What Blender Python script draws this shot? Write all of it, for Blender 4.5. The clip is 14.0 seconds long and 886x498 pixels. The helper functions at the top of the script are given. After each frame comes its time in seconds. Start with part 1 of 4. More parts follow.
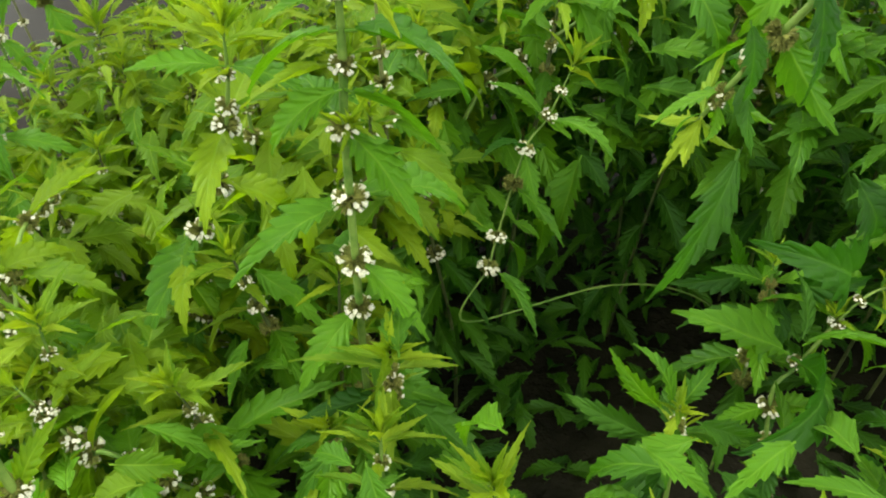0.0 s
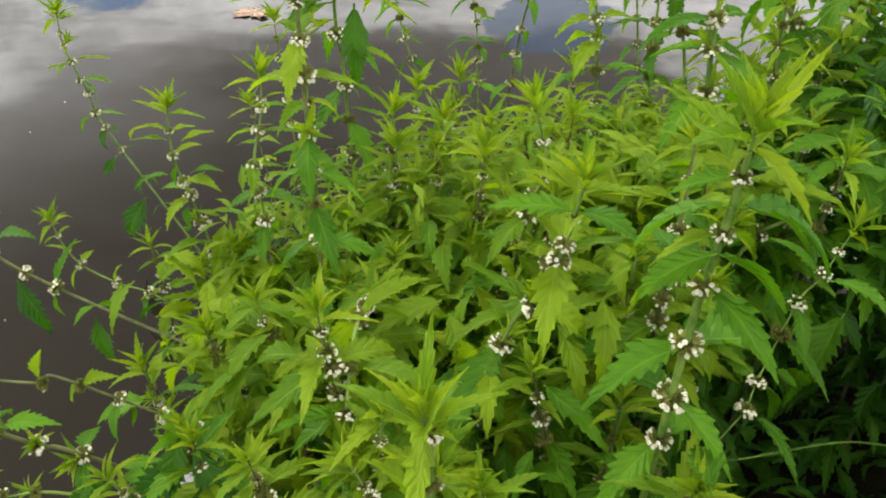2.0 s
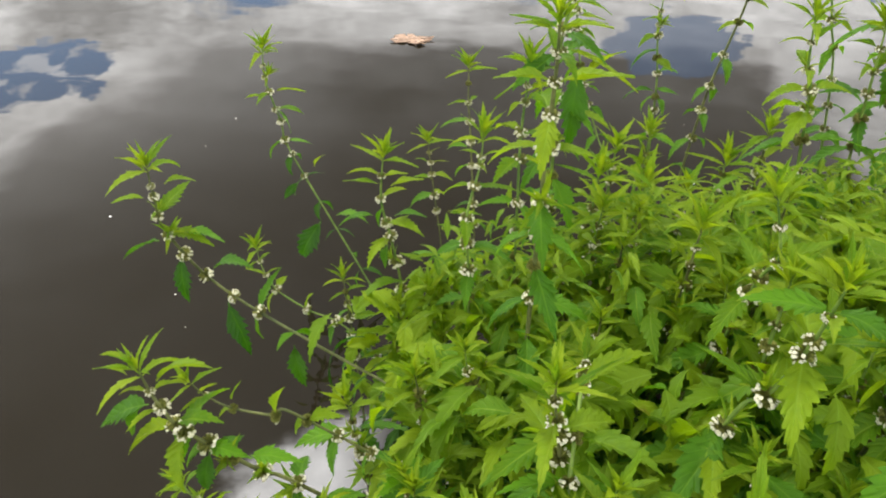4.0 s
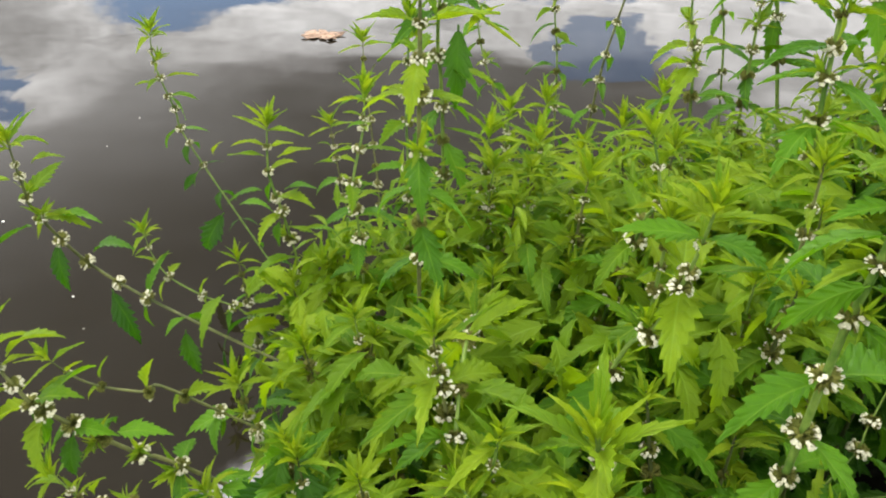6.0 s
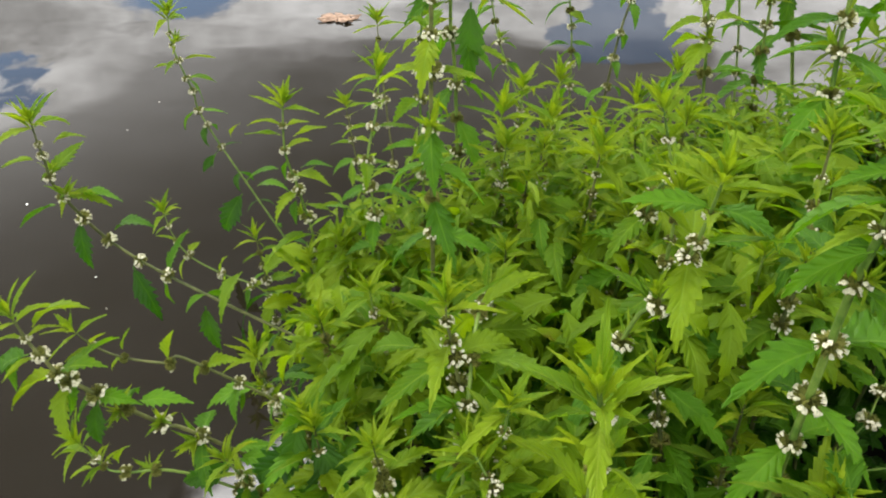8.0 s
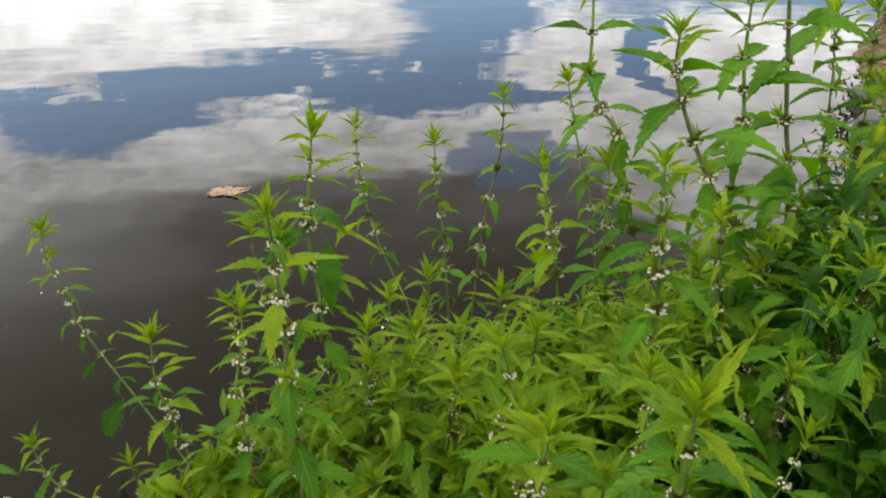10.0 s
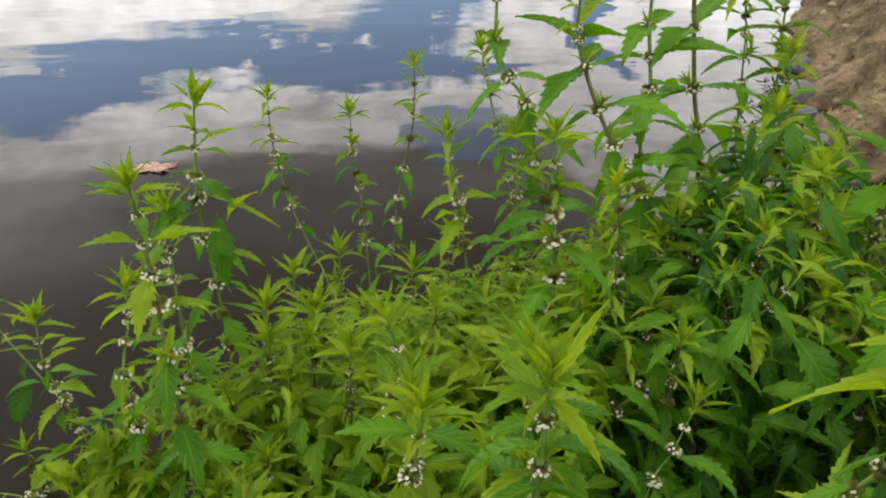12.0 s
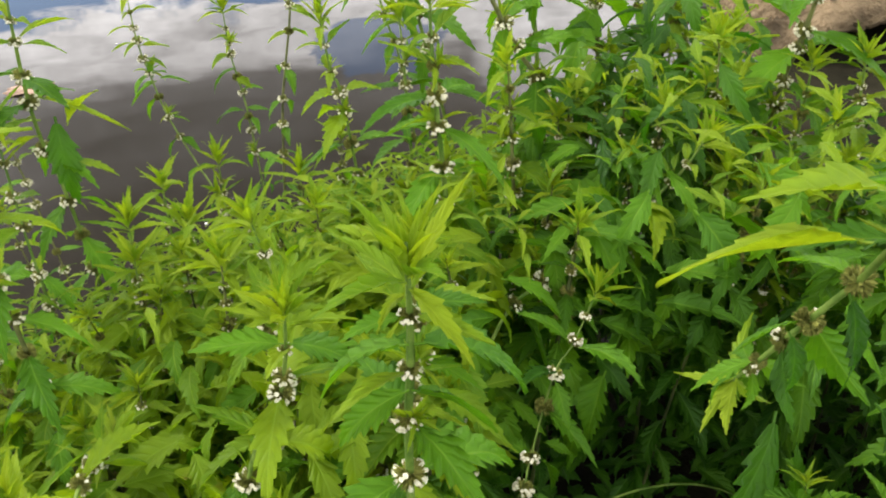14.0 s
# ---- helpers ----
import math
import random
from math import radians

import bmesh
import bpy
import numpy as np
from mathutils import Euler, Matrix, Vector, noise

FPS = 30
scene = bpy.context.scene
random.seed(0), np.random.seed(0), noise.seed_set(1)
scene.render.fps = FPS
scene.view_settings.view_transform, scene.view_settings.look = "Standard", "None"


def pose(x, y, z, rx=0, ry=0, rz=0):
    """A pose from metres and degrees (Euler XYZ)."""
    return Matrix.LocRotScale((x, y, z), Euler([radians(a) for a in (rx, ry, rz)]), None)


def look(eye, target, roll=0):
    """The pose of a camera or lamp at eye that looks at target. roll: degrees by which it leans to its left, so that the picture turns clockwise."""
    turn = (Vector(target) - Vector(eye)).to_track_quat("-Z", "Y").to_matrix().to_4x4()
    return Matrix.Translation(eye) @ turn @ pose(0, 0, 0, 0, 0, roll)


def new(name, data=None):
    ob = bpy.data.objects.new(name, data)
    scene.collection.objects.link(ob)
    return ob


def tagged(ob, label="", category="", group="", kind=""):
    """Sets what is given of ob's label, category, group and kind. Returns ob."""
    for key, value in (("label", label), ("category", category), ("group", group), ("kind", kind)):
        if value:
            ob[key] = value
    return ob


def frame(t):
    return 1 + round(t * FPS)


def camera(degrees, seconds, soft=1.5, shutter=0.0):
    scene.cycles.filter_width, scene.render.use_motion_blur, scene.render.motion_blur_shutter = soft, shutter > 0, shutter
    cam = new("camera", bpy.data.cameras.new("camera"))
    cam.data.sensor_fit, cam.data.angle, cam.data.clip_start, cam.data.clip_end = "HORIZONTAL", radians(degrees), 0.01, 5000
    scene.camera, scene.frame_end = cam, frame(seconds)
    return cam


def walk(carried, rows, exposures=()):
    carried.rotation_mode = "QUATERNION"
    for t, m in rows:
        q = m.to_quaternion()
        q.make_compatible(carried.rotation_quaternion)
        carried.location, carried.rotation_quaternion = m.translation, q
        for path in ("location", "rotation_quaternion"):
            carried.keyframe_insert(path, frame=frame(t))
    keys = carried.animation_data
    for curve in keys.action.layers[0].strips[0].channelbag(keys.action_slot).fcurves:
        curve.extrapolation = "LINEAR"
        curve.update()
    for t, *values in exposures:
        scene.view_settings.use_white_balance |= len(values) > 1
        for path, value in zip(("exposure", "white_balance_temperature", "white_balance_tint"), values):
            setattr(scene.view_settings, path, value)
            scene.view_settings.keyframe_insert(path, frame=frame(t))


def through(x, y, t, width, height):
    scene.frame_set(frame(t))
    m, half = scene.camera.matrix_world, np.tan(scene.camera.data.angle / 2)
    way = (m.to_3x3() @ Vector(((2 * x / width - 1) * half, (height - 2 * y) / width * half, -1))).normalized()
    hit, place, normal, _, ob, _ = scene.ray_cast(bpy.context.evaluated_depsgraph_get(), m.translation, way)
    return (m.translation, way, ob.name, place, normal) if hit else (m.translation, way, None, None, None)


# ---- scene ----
cam = camera(58.0, 14.0, soft=2.0)
PATH = [
    (0, (0.003, 0.032, 0.616), (0.056, 1.483, -0.759), -0.2),
    (0.5, (-0.024, 0.021, 0.621), (-0.022, 1.538, -0.681), 0.7),
    (1, (-0.06, 0.013, 0.64), (-0.185, 1.636, -0.522), -0.6),
    (1.5, (-0.044, 0.018, 0.656), (-0.116, 1.665, -0.477), 0.5),
    (2, (-0.1, 0.004, 0.658), (-0.337, 1.596, -0.53), -0.0),
    (2.5, (-0.125, -0.003, 0.667), (-0.389, 1.584, -0.521), -0.0),
    (3, (-0.159, -0.012, 0.666), (-0.588, 1.605, -0.43), 0.6),
    (3.2, (-0.172, -0.006, 0.671), (-0.626, 1.518, -0.541), 0.6),
    (5.3, (-0.181, -0.013, 0.705), (-0.71, 1.622, -0.318), -1.6),
    (5.5, (-0.172, -0.024, 0.693), (-0.655, 1.622, -0.335), 0.0),
    (6, (-0.142, -0.001, 0.654), (-0.484, 1.608, -0.484), -0.2),
    (6.5, (-0.143, -0.001, 0.64), (-0.422, 1.608, -0.514), 1.0),
    (7, (-0.145, -0.01, 0.647), (-0.472, 1.653, -0.416), 1.0),
    (7.5, (-0.151, -0.016, 0.646), (-0.56, 1.597, -0.463), -0.5),
    (8, (-0.136, -0.011, 0.653), (-0.519, 1.567, -0.515), -1.4),
    (8.5, (-0.11, 0.017, 0.677), (-0.359, 1.679, -0.408), -0.4),
    (9, (-0.107, 0.011, 0.702), (-0.314, 1.759, -0.247), -0.1),
    (9.2, (-0.104, 0.008, 0.713), (-0.326, 1.769, -0.209), -0.9),
    (11.3, (-0.096, 0.016, 0.738), (-0.176, 1.801, -0.162), 0.1),
    (11.5, (-0.093, 0.017, 0.736), (-0.157, 1.801, -0.166), 0.7),
    (12, (-0.055, 0.024, 0.722), (-0.127, 1.777, -0.238), -0.8),
    (12.5, (-0.036, 0.039, 0.699), (-0.072, 1.727, -0.373), -2.2),
    (13, (-0.024, 0.055, 0.688), (0.03, 1.718, -0.422), -1.6),
    (13.5, (-0.021, 0.061, 0.68), (0.049, 1.737, -0.409), -1.7),
    (14, (-0.025, 0.061, 0.682), (0.082, 1.698, -0.462), -1.5),
]
walk(cam, [(t, look(eye, target, roll)) for t, eye, target, roll in PATH], [(0, 0.33, 6500, 1), (0.7, 0.18, 6500, 4), (1.5, 0.04, 6500, 9), (3.2, 0.0, 6500, 9), (5.3, 0.18, 6500, 9), (6.6, 0.10, 6500, 10), (7.4, -0.02, 6500, 9), (8.6, -0.03, 6500, 9), (9.2, -0.37, 6500, 9), (11.3, -0.45, 6500, 10), (12.0, -0.4, 6500, 12), (12.4, 0.26, 6700, 14), (12.8, 0.18, 6650, 12), (14, 0.14, 6550, 12)])

# ---- world, sun, exposure ----
world = bpy.data.worlds.new("world")
scene.world = world
world.use_nodes = True
SUN_EL, SUN_AZ = radians(57), radians(48)


class Nodes:
    """Short hand for node trees."""

    def __init__(self, tree):
        self.tree = tree
        tree.nodes.clear()

    def add(self, kind, **props):
        node = self.tree.nodes.new(kind)
        if "operation" in props:
            node.operation = props["operation"]
        if "interpolation_type" in props:
            node.interpolation_type = props["interpolation_type"]
        if "data_type" in props:
            node.data_type = props["data_type"]
        if "blend_type" in props:
            node.blend_type = props["blend_type"]
        return node

    def link(self, a, b):
        self.tree.links.new(a, b)

    def put(self, socket, value):
        if isinstance(value, bpy.types.NodeSocket):
            self.link(value, socket)
        else:
            socket.default_value = value

    def math(self, op, *values):
        node = self.add("ShaderNodeMath", operation=op)
        for socket, value in zip(node.inputs, values):
            self.put(socket, value)
        return node.outputs[0]

    def ramp(self, value, a, b, lo=0.0, hi=1.0):
        node = self.add("ShaderNodeMapRange", interpolation_type="SMOOTHSTEP")
        for socket, v in zip(node.inputs, (value, a, b, lo, hi)):
            self.put(socket, v)
        return node.outputs[0]

    def mix(self, fac, a, b, blend="MIX"):
        node = self.add("ShaderNodeMix", data_type="RGBA", blend_type=blend)
        self.put(node.inputs[0], fac)
        self.put(node.inputs[6], a)
        self.put(node.inputs[7], b)
        return node.outputs[2]

    def noise(self, vector, scale, detail=4.0, rough=0.55):
        node = self.add("ShaderNodeTexNoise")
        if vector is not None:
            self.link(vector, node.inputs["Vector"])
        node.inputs["Scale"].default_value = scale
        node.inputs["Detail"].default_value = detail
        node.inputs["Roughness"].default_value = rough
        return node.outputs["Fac"]


def build_sky():
    n = Nodes(world.node_tree)
    where = n.add("ShaderNodeTexCoord").outputs["Generated"]
    xyz = n.add("ShaderNodeSeparateXYZ")
    n.link(where, xyz.inputs[0])
    x, y, z = xyz.outputs
    el = n.math("MULTIPLY", n.math("ARCSINE", z), 57.2958)
    az = n.math("MULTIPLY", n.math("ARCTAN2", n.math("MULTIPLY", x, -1.0), y), 57.2958)
    flat = n.add("ShaderNodeCombineXYZ")
    n.link(n.math("MULTIPLY", az, 0.075), flat.inputs[0])
    n.link(n.math("MULTIPLY", el, 0.2), flat.inputs[1])
    big = n.math("SUBTRACT", n.noise(flat.outputs[0], 1.0, 8.0, 0.66), 0.5)
    shifted = n.add("ShaderNodeVectorMath", operation="ADD")
    n.link(flat.outputs[0], shifted.inputs[0])
    shifted.inputs[1].default_value = (31.0, 17.0, 5.0)
    other = n.math("SUBTRACT", n.noise(shifted.outputs[0], 1.0, 7.0, 0.6), 0.5)
    e = n.math("ADD", el, n.math("MULTIPLY", big, 9.0))
    a = n.math("ADD", az, n.math("MULTIPLY", other, 22.0))
    # cloud banks round a gap of blue sky
    low = n.math("MULTIPLY", n.ramp(e, 13.2, 12.0), n.ramp(a, 5.0, 9.0))
    bank = n.ramp(n.math("ADD", e, n.ramp(az, 37.0, 31.0, 0.0, -1.4)), 15.0, 16.0)
    right = n.math("MULTIPLY", n.ramp(a, 0.2, -1.8), n.ramp(e, 9.0, 11.0))
    left = n.ramp(a, 33.0, 35.5)
    cover = n.math("MAXIMUM", n.math("MAXIMUM", low, bank), n.math("MAXIMUM", right, left))

    def hole(ca, ce, wa, we, inner=0.75, outer=1.2):
        da = n.math("DIVIDE", n.math("SUBTRACT", a, ca), wa)
        de = n.math("DIVIDE", n.math("SUBTRACT", e, ce), we)
        d = n.math("ADD", n.math("MULTIPLY", da, da), n.math("MULTIPLY", de, de))
        return n.ramp(d, inner, outer)

    islets = n.noise(shifted.outputs[0], 2.6, 5.0, 0.6)
    cover = n.math("MAXIMUM", cover, n.math("MULTIPLY", n.ramp(islets, 0.60, 0.66), n.ramp(e, 8.0, 11.0, 0.0, 0.8)))
    wisps = n.ramp(n.noise(flat.outputs[0], 5.5, 4.0, 0.6), 0.5, 0.62, 0.0, 0.55)
    cover = n.math("MULTIPLY", cover, n.math("MAXIMUM", hole(46.0, 20.6, 5.0, 2.2), wisps))
    cover = n.math("MULTIPLY", cover, n.math("MAXIMUM", hole(0.4, 20.4, 2.8, 1.6, 0.6, 1.3), 0.25))
    cover = n.math("MULTIPLY", cover, hole(-9.5, 13.0, 2.0, 3.2))
    # lit edge of the banks, grey bellies higher up
    edge = n.math("ADD", 20.7, n.math("MULTIPLY", n.math("MAXIMUM", n.math("SUBTRACT", -6.0, az), 0.0), 0.75))
    edge = n.math("ADD", edge, n.math("MULTIPLY", n.math("MAXIMUM", n.math("SUBTRACT", az, 34.0), 0.0), 0.3))
    over = n.math("SUBTRACT", n.math("ADD", el, n.math("MULTIPLY", other, 6.0)), edge)
    grey = n.math("MULTIPLY", n.ramp(over, 0.0, 14.0, 0.8, 0.24), n.ramp(el, 45.0, 75.0, 1.0, 2.6))
    lighter = n.math("MULTIPLY", n.ramp(a, 22.0, 33.0), n.ramp(e, 32.0, 24.0))
    grey = n.math("MULTIPLY", grey, n.math("ADD", 1.0, n.math("ADD", n.math("MULTIPLY", big, 2.4), n.math("ADD", n.math("MULTIPLY", lighter, 0.9), n.math("MULTIPLY", other, 0.9)))))
    fine = n.math("SUBTRACT", n.noise(shifted.outputs[0], 3.1, 6.0, 0.62), 0.5)
    white = n.math("ADD", 3.3, n.math("ADD", n.math("MULTIPLY", big, 5.0), n.math("MULTIPLY", fine, 5.0)))
    lump = n.math("SUBTRACT", 1.0, hole(42.5, 14.8, 8.0, 4.6, 0.1, 1.5))
    white = n.math("MULTIPLY", white, n.math("SUBTRACT", 1.0, n.math("MULTIPLY", lump, 0.55)))
    white = n.math("MINIMUM", n.math("MAXIMUM", white, 0.75), 5.2)
    bright = n.ramp(n.math("ADD", over, n.math("MULTIPLY", fine, 2.0)), -0.7, 1.2)
    level = n.math("ADD", n.math("MULTIPLY", white, n.math("SUBTRACT", 1.0, bright)), n.math("MULTIPLY", grey, bright))
    # thin bright cloud before the sun
    toward = n.add("ShaderNodeVectorMath", operation="DOT_PRODUCT")
    n.link(where, toward.inputs[0])
    toward.inputs[1].default_value = (-math.sin(SUN_AZ) * math.cos(SUN_EL), math.cos(SUN_AZ) * math.cos(SUN_EL), math.sin(SUN_EL))
    near = n.math("SUBTRACT", n.math("MULTIPLY", n.math("ARCCOSINE", toward.outputs["Value"]), 57.2958), n.math("MULTIPLY", other, 8.0))
    level = n.math("ADD", level, n.ramp(near, 9.0, 5.0, 0.0, 6.0))
    rim = n.math("ADD", n.math("SUBTRACT", el, n.math("ADD", 47.0, n.math("MULTIPLY", n.math("SUBTRACT", az, 33.0), 0.22))), n.math("MULTIPLY", other, 9.0))
    glow = n.math("MULTIPLY", n.ramp(rim, 0.0, 2.4), n.math("MULTIPLY", n.ramp(el, 68.0, 58.0), n.ramp(n.math("ABSOLUTE", n.math("SUBTRACT", az, 41.0)), 20.0, 11.0)))
    level = n.math("ADD", level, n.math("MULTIPLY", glow, n.math("ADD", 21.0, n.math("MULTIPLY", big, 34.0))))
    level = n.math("ADD", level, n.ramp(near, 45.0, 12.0, 0.0, 0.5))
    cloud = n.mix(1.0, (1.0, 0.985, 0.975, 1.0), level, "MULTIPLY")
    sky = n.add("ShaderNodeTexSky")
    sky.sky_type, sky.sun_disc, sky.sun_elevation, sky.sun_rotation = "NISHITA", False, SUN_EL, -SUN_AZ
    blue = n.mix(1.0, sky.outputs[0], (0.222, 0.246, 0.268, 1.0), "MULTIPLY")
    back = n.add("ShaderNodeBackground")
    n.link(n.mix(cover, blue, cloud), back.inputs[0])
    back.inputs[1].default_value = 1.0
    n.link(back.outputs[0], n.add("ShaderNodeOutputWorld").inputs[0])


build_sky()
sun = new("sun", bpy.data.lights.new("sun", "SUN"))
sun.data.energy, sun.data.angle, sun.data.color = 2.5, radians(9), (1.0, 0.95, 0.86)
sun.matrix_world = look((0, 0, 6), (math.sin(SUN_AZ) * math.cos(SUN_EL), -math.cos(SUN_AZ) * math.cos(SUN_EL), 6 - math.sin(SUN_EL)))


# ---- materials ----
def material(name):
    m = bpy.data.materials.new(name)
    m.use_nodes = True
    return m, Nodes(m.node_tree)


def shader(n, color, rough, bump=None, strength=0.3, distance=0.001, **more):
    p = n.add("ShaderNodeBsdfPrincipled")
    n.put(p.inputs["Base Color"], color)
    n.put(p.inputs["Roughness"], rough)
    for key, value in more.items():
        n.put(p.inputs[key.replace("_", " ")], value)
    if bump is not None:
        b = n.add("ShaderNodeBump")
        b.inputs["Strength"].default_value, b.inputs["Distance"].default_value = strength, distance
        n.link(bump, b.inputs["Height"])
        n.link(b.outputs[0], p.inputs["Normal"])
    return p


def finish(n, out):
    n.link(out, n.add("ShaderNodeOutputMaterial").inputs[0])


def leaf_material(name, dark, light, vein, through, amount):
    """A thin toothed leaf: veined, mottled, letting some light through."""
    m, n = material(name)
    uv = n.add("ShaderNodeUVMap").outputs[0]
    xy = n.add("ShaderNodeSeparateXYZ")
    n.link(uv, xy.inputs[0])
    across = n.math("ABSOLUTE", n.math("SUBTRACT", xy.outputs[0], 0.5))
    along = n.math("SUBTRACT", xy.outputs[1], n.math("MULTIPLY", across, 0.35))
    wave = n.math("ABSOLUTE", n.math("SINE", n.math("MULTIPLY", along, 25.1)))
    side = n.ramp(wave, 0.16, 0.0)
    mid = n.ramp(across, 0.045, 0.012)
    veins = n.math("MAXIMUM", mid, n.math("MULTIPLY", side, 0.6))
    obj = n.add("ShaderNodeTexCoord").outputs["Object"]
    rand = n.add("ShaderNodeObjectInfo").outputs["Random"]
    isle = n.add("ShaderNodeNewGeometry").outputs["Random Per Island"]
    pick = n.math("FRACT", n.math("ADD", rand, isle))
    mottle = n.noise(obj, 5.0, 5.0)
    base = n.mix(n.math("ADD", n.math("MULTIPLY", pick, 0.75), n.math("MULTIPLY", n.math("SUBTRACT", mottle, 0.4), 0.9)), dark, light)
    spots = n.ramp(n.noise(obj, 16.0, 2.0), 0.70, 0.78)
    base = n.mix(n.math("MULTIPLY", spots, n.ramp(pick, 0.6, 1.0, 0.0, 0.55)), base, (0.16, 0.11, 0.03, 1))
    base = n.mix(n.math("MULTIPLY", veins, 0.55), base, vein)
    quilt = n.math("MULTIPLY", n.ramp(wave, 0.0, 0.9), n.ramp(across, 0.0, 0.22))
    height = n.math("ADD", n.math("MULTIPLY", quilt, 0.8), n.math("SUBTRACT", n.math("MULTIPLY", n.noise(obj, 22.0, 3.0), 0.22), n.math("MULTIPLY", mid, 0.5)))
    p = shader(n, base, n.ramp(mottle, 0.3, 0.7, 0.45, 0.62), height, 0.5, 0.0022, Specular_IOR_Level=0.2)
    t = n.add("ShaderNodeBsdfTranslucent")
    n.link(n.mix(1.0, base, through, "MULTIPLY"), t.inputs[0])
    s = n.add("ShaderNodeMixShader")
    s.inputs[0].default_value = amount
    n.link(p.outputs[0], s.inputs[1])
    n.link(t.outputs[0], s.inputs[2])
    finish(n, s.outputs[0])
    return m


LEAF = leaf_material("leaf_green", (0.0336, 0.112, 0.0032, 1), (0.1, 0.24, 0.0048, 1), (0.128, 0.256, 0.0176, 1), (1.5, 1.45, 0.5, 1), 0.39)
YOUNG = leaf_material("leaf_young", (0.074, 0.176, 0.006, 1), (0.205, 0.295, 0.010, 1), (0.2464, 0.3344, 0.0264, 1), (1.65, 1.5, 0.6, 1), 0.40)
TIP = leaf_material("leaf_tip", (0.088, 0.195, 0.007, 1), (0.25, 0.335, 0.011, 1), (0.28, 0.38, 0.03, 1), (1.6, 1.5, 0.6, 1), 0.40)
# Yellower leaf, with the light of the sunward left side put into its colour.
SUNLIT = leaf_material("leaf_sunlit", (0.064, 0.160, 0.0032, 1), (0.212, 0.305, 0.0060, 1), (0.1978, 0.3182, 0.0258, 1), (1.65, 1.65, 0.55, 1), 0.48)
# Darker leaf green; shade low down and on the right is coloured in.
DARK_LEAF = leaf_material("leaf_shade", (0.014, 0.060, 0.0020, 1), (0.047, 0.132, 0.0034, 1), (0.056, 0.138, 0.010, 1), (1.4, 1.65, 0.5, 1), 0.38)


def plain_material(name, dark, light, scale, rough, detail=5.0, bump=0.4, distance=0.002, **more):
    m, n = material(name)
    obj = n.add("ShaderNodeTexCoord").outputs["Object"]
    rand = n.add("ShaderNodeObjectInfo").outputs["Random"]
    f = n.noise(obj, scale, detail, 0.62)
    fine = n.noise(obj, scale * 6.0, 3.0)
    mixer = n.math("ADD", n.ramp(f, 0.3, 0.7), n.math("MULTIPLY", n.math("SUBTRACT", rand, 0.5), 0.4))
    c = n.mix(n.math("ADD", mixer, n.math("MULTIPLY", n.math("SUBTRACT", fine, 0.5), 0.5)), dark, light)
    finish(n, shader(n, c, rough, n.math("ADD", f, n.math("MULTIPLY", fine, 0.4)), bump, distance, **more).outputs[0])
    return m


STEM = plain_material("stem_green", (0.055, 0.115, 0.014, 1), (0.15, 0.22, 0.04, 1), 60.0, 0.55, Specular_IOR_Level=0.2)
STEM_RED = plain_material("stem_brown", (0.05, 0.065, 0.018, 1), (0.13, 0.14, 0.045, 1), 60.0, 0.55, Specular_IOR_Level=0.2)
# Darkened stem colour: holds the shade inside the stand, for the fill stems.
STEM_SHADED = plain_material("stem_shaded", (0.022, 0.034, 0.009, 1), (0.07, 0.085, 0.024, 1), 60.0, 0.6, Specular_IOR_Level=0.15)
CALYX = plain_material("calyx", (0.075, 0.088, 0.016, 1), (0.21, 0.215, 0.05, 1), 400.0, 0.75, Specular_IOR_Level=0.1)
PETAL = plain_material("petal_white", (0.46, 0.45, 0.30, 1), (0.74, 0.72, 0.55, 1), 500.0, 0.7, Specular_IOR_Level=0.15)
SOIL = plain_material("wet_soil", (0.006, 0.006, 0.004, 1), (0.020, 0.018, 0.011, 1), 9.0, 0.9, 8.0, 0.8, 0.02, Specular_IOR_Level=0.02)
ROCK = plain_material("sandstone", (0.055, 0.041, 0.024, 1), (0.25, 0.185, 0.108, 1), 7.0, 0.95, 12.0, 1.0, 0.09, Specular_IOR_Level=0.15)
CLOD = plain_material("earth_clod", (0.09, 0.066, 0.04, 1), (0.30, 0.235, 0.15, 1), 12.0, 0.95, 6.0, 0.8, 0.01, Specular_IOR_Level=0.1)
STONE = plain_material("grey_stone", (0.03, 0.03, 0.028, 1), (0.10, 0.096, 0.088, 1), 12.0, 0.6, 8.0, 0.6, 0.01)
DEAD = plain_material("dead_leaf", (0.11, 0.06, 0.035, 1), (0.31, 0.20, 0.13, 1), 60.0, 0.6, 5.0, 0.5, 0.003)
FLECK = plain_material("fleck", (0.6, 0.58, 0.52, 1), (0.8, 0.79, 0.75, 1), 80.0, 0.6)


def water_material():
    m, n = material("murky_water")
    obj = n.add("ShaderNodeTexCoord").outputs["Object"]
    wide = n.add("ShaderNodeMapping")
    n.link(obj, wide.inputs[0])
    wide.inputs["Scale"].default_value = (0.55, 1.0, 1.0)
    swell = n.noise(wide.outputs[0], 3.0, 2.0, 0.4)
    ripple = n.noise(wide.outputs[0], 14.0, 2.0, 0.4)
    mud = n.noise(obj, 0.8, 4.0)
    c = n.mix(mud, (0.0070, 0.0056, 0.0032, 1), (0.0135, 0.0106, 0.0062, 1))
    h = n.math("ADD", swell, n.math("MULTIPLY", ripple, 0.03))
    finish(n, shader(n, c, 0.004, h, 1.0, 0.0022, IOR=1.33).outputs[0])
    return m


WATER = water_material()


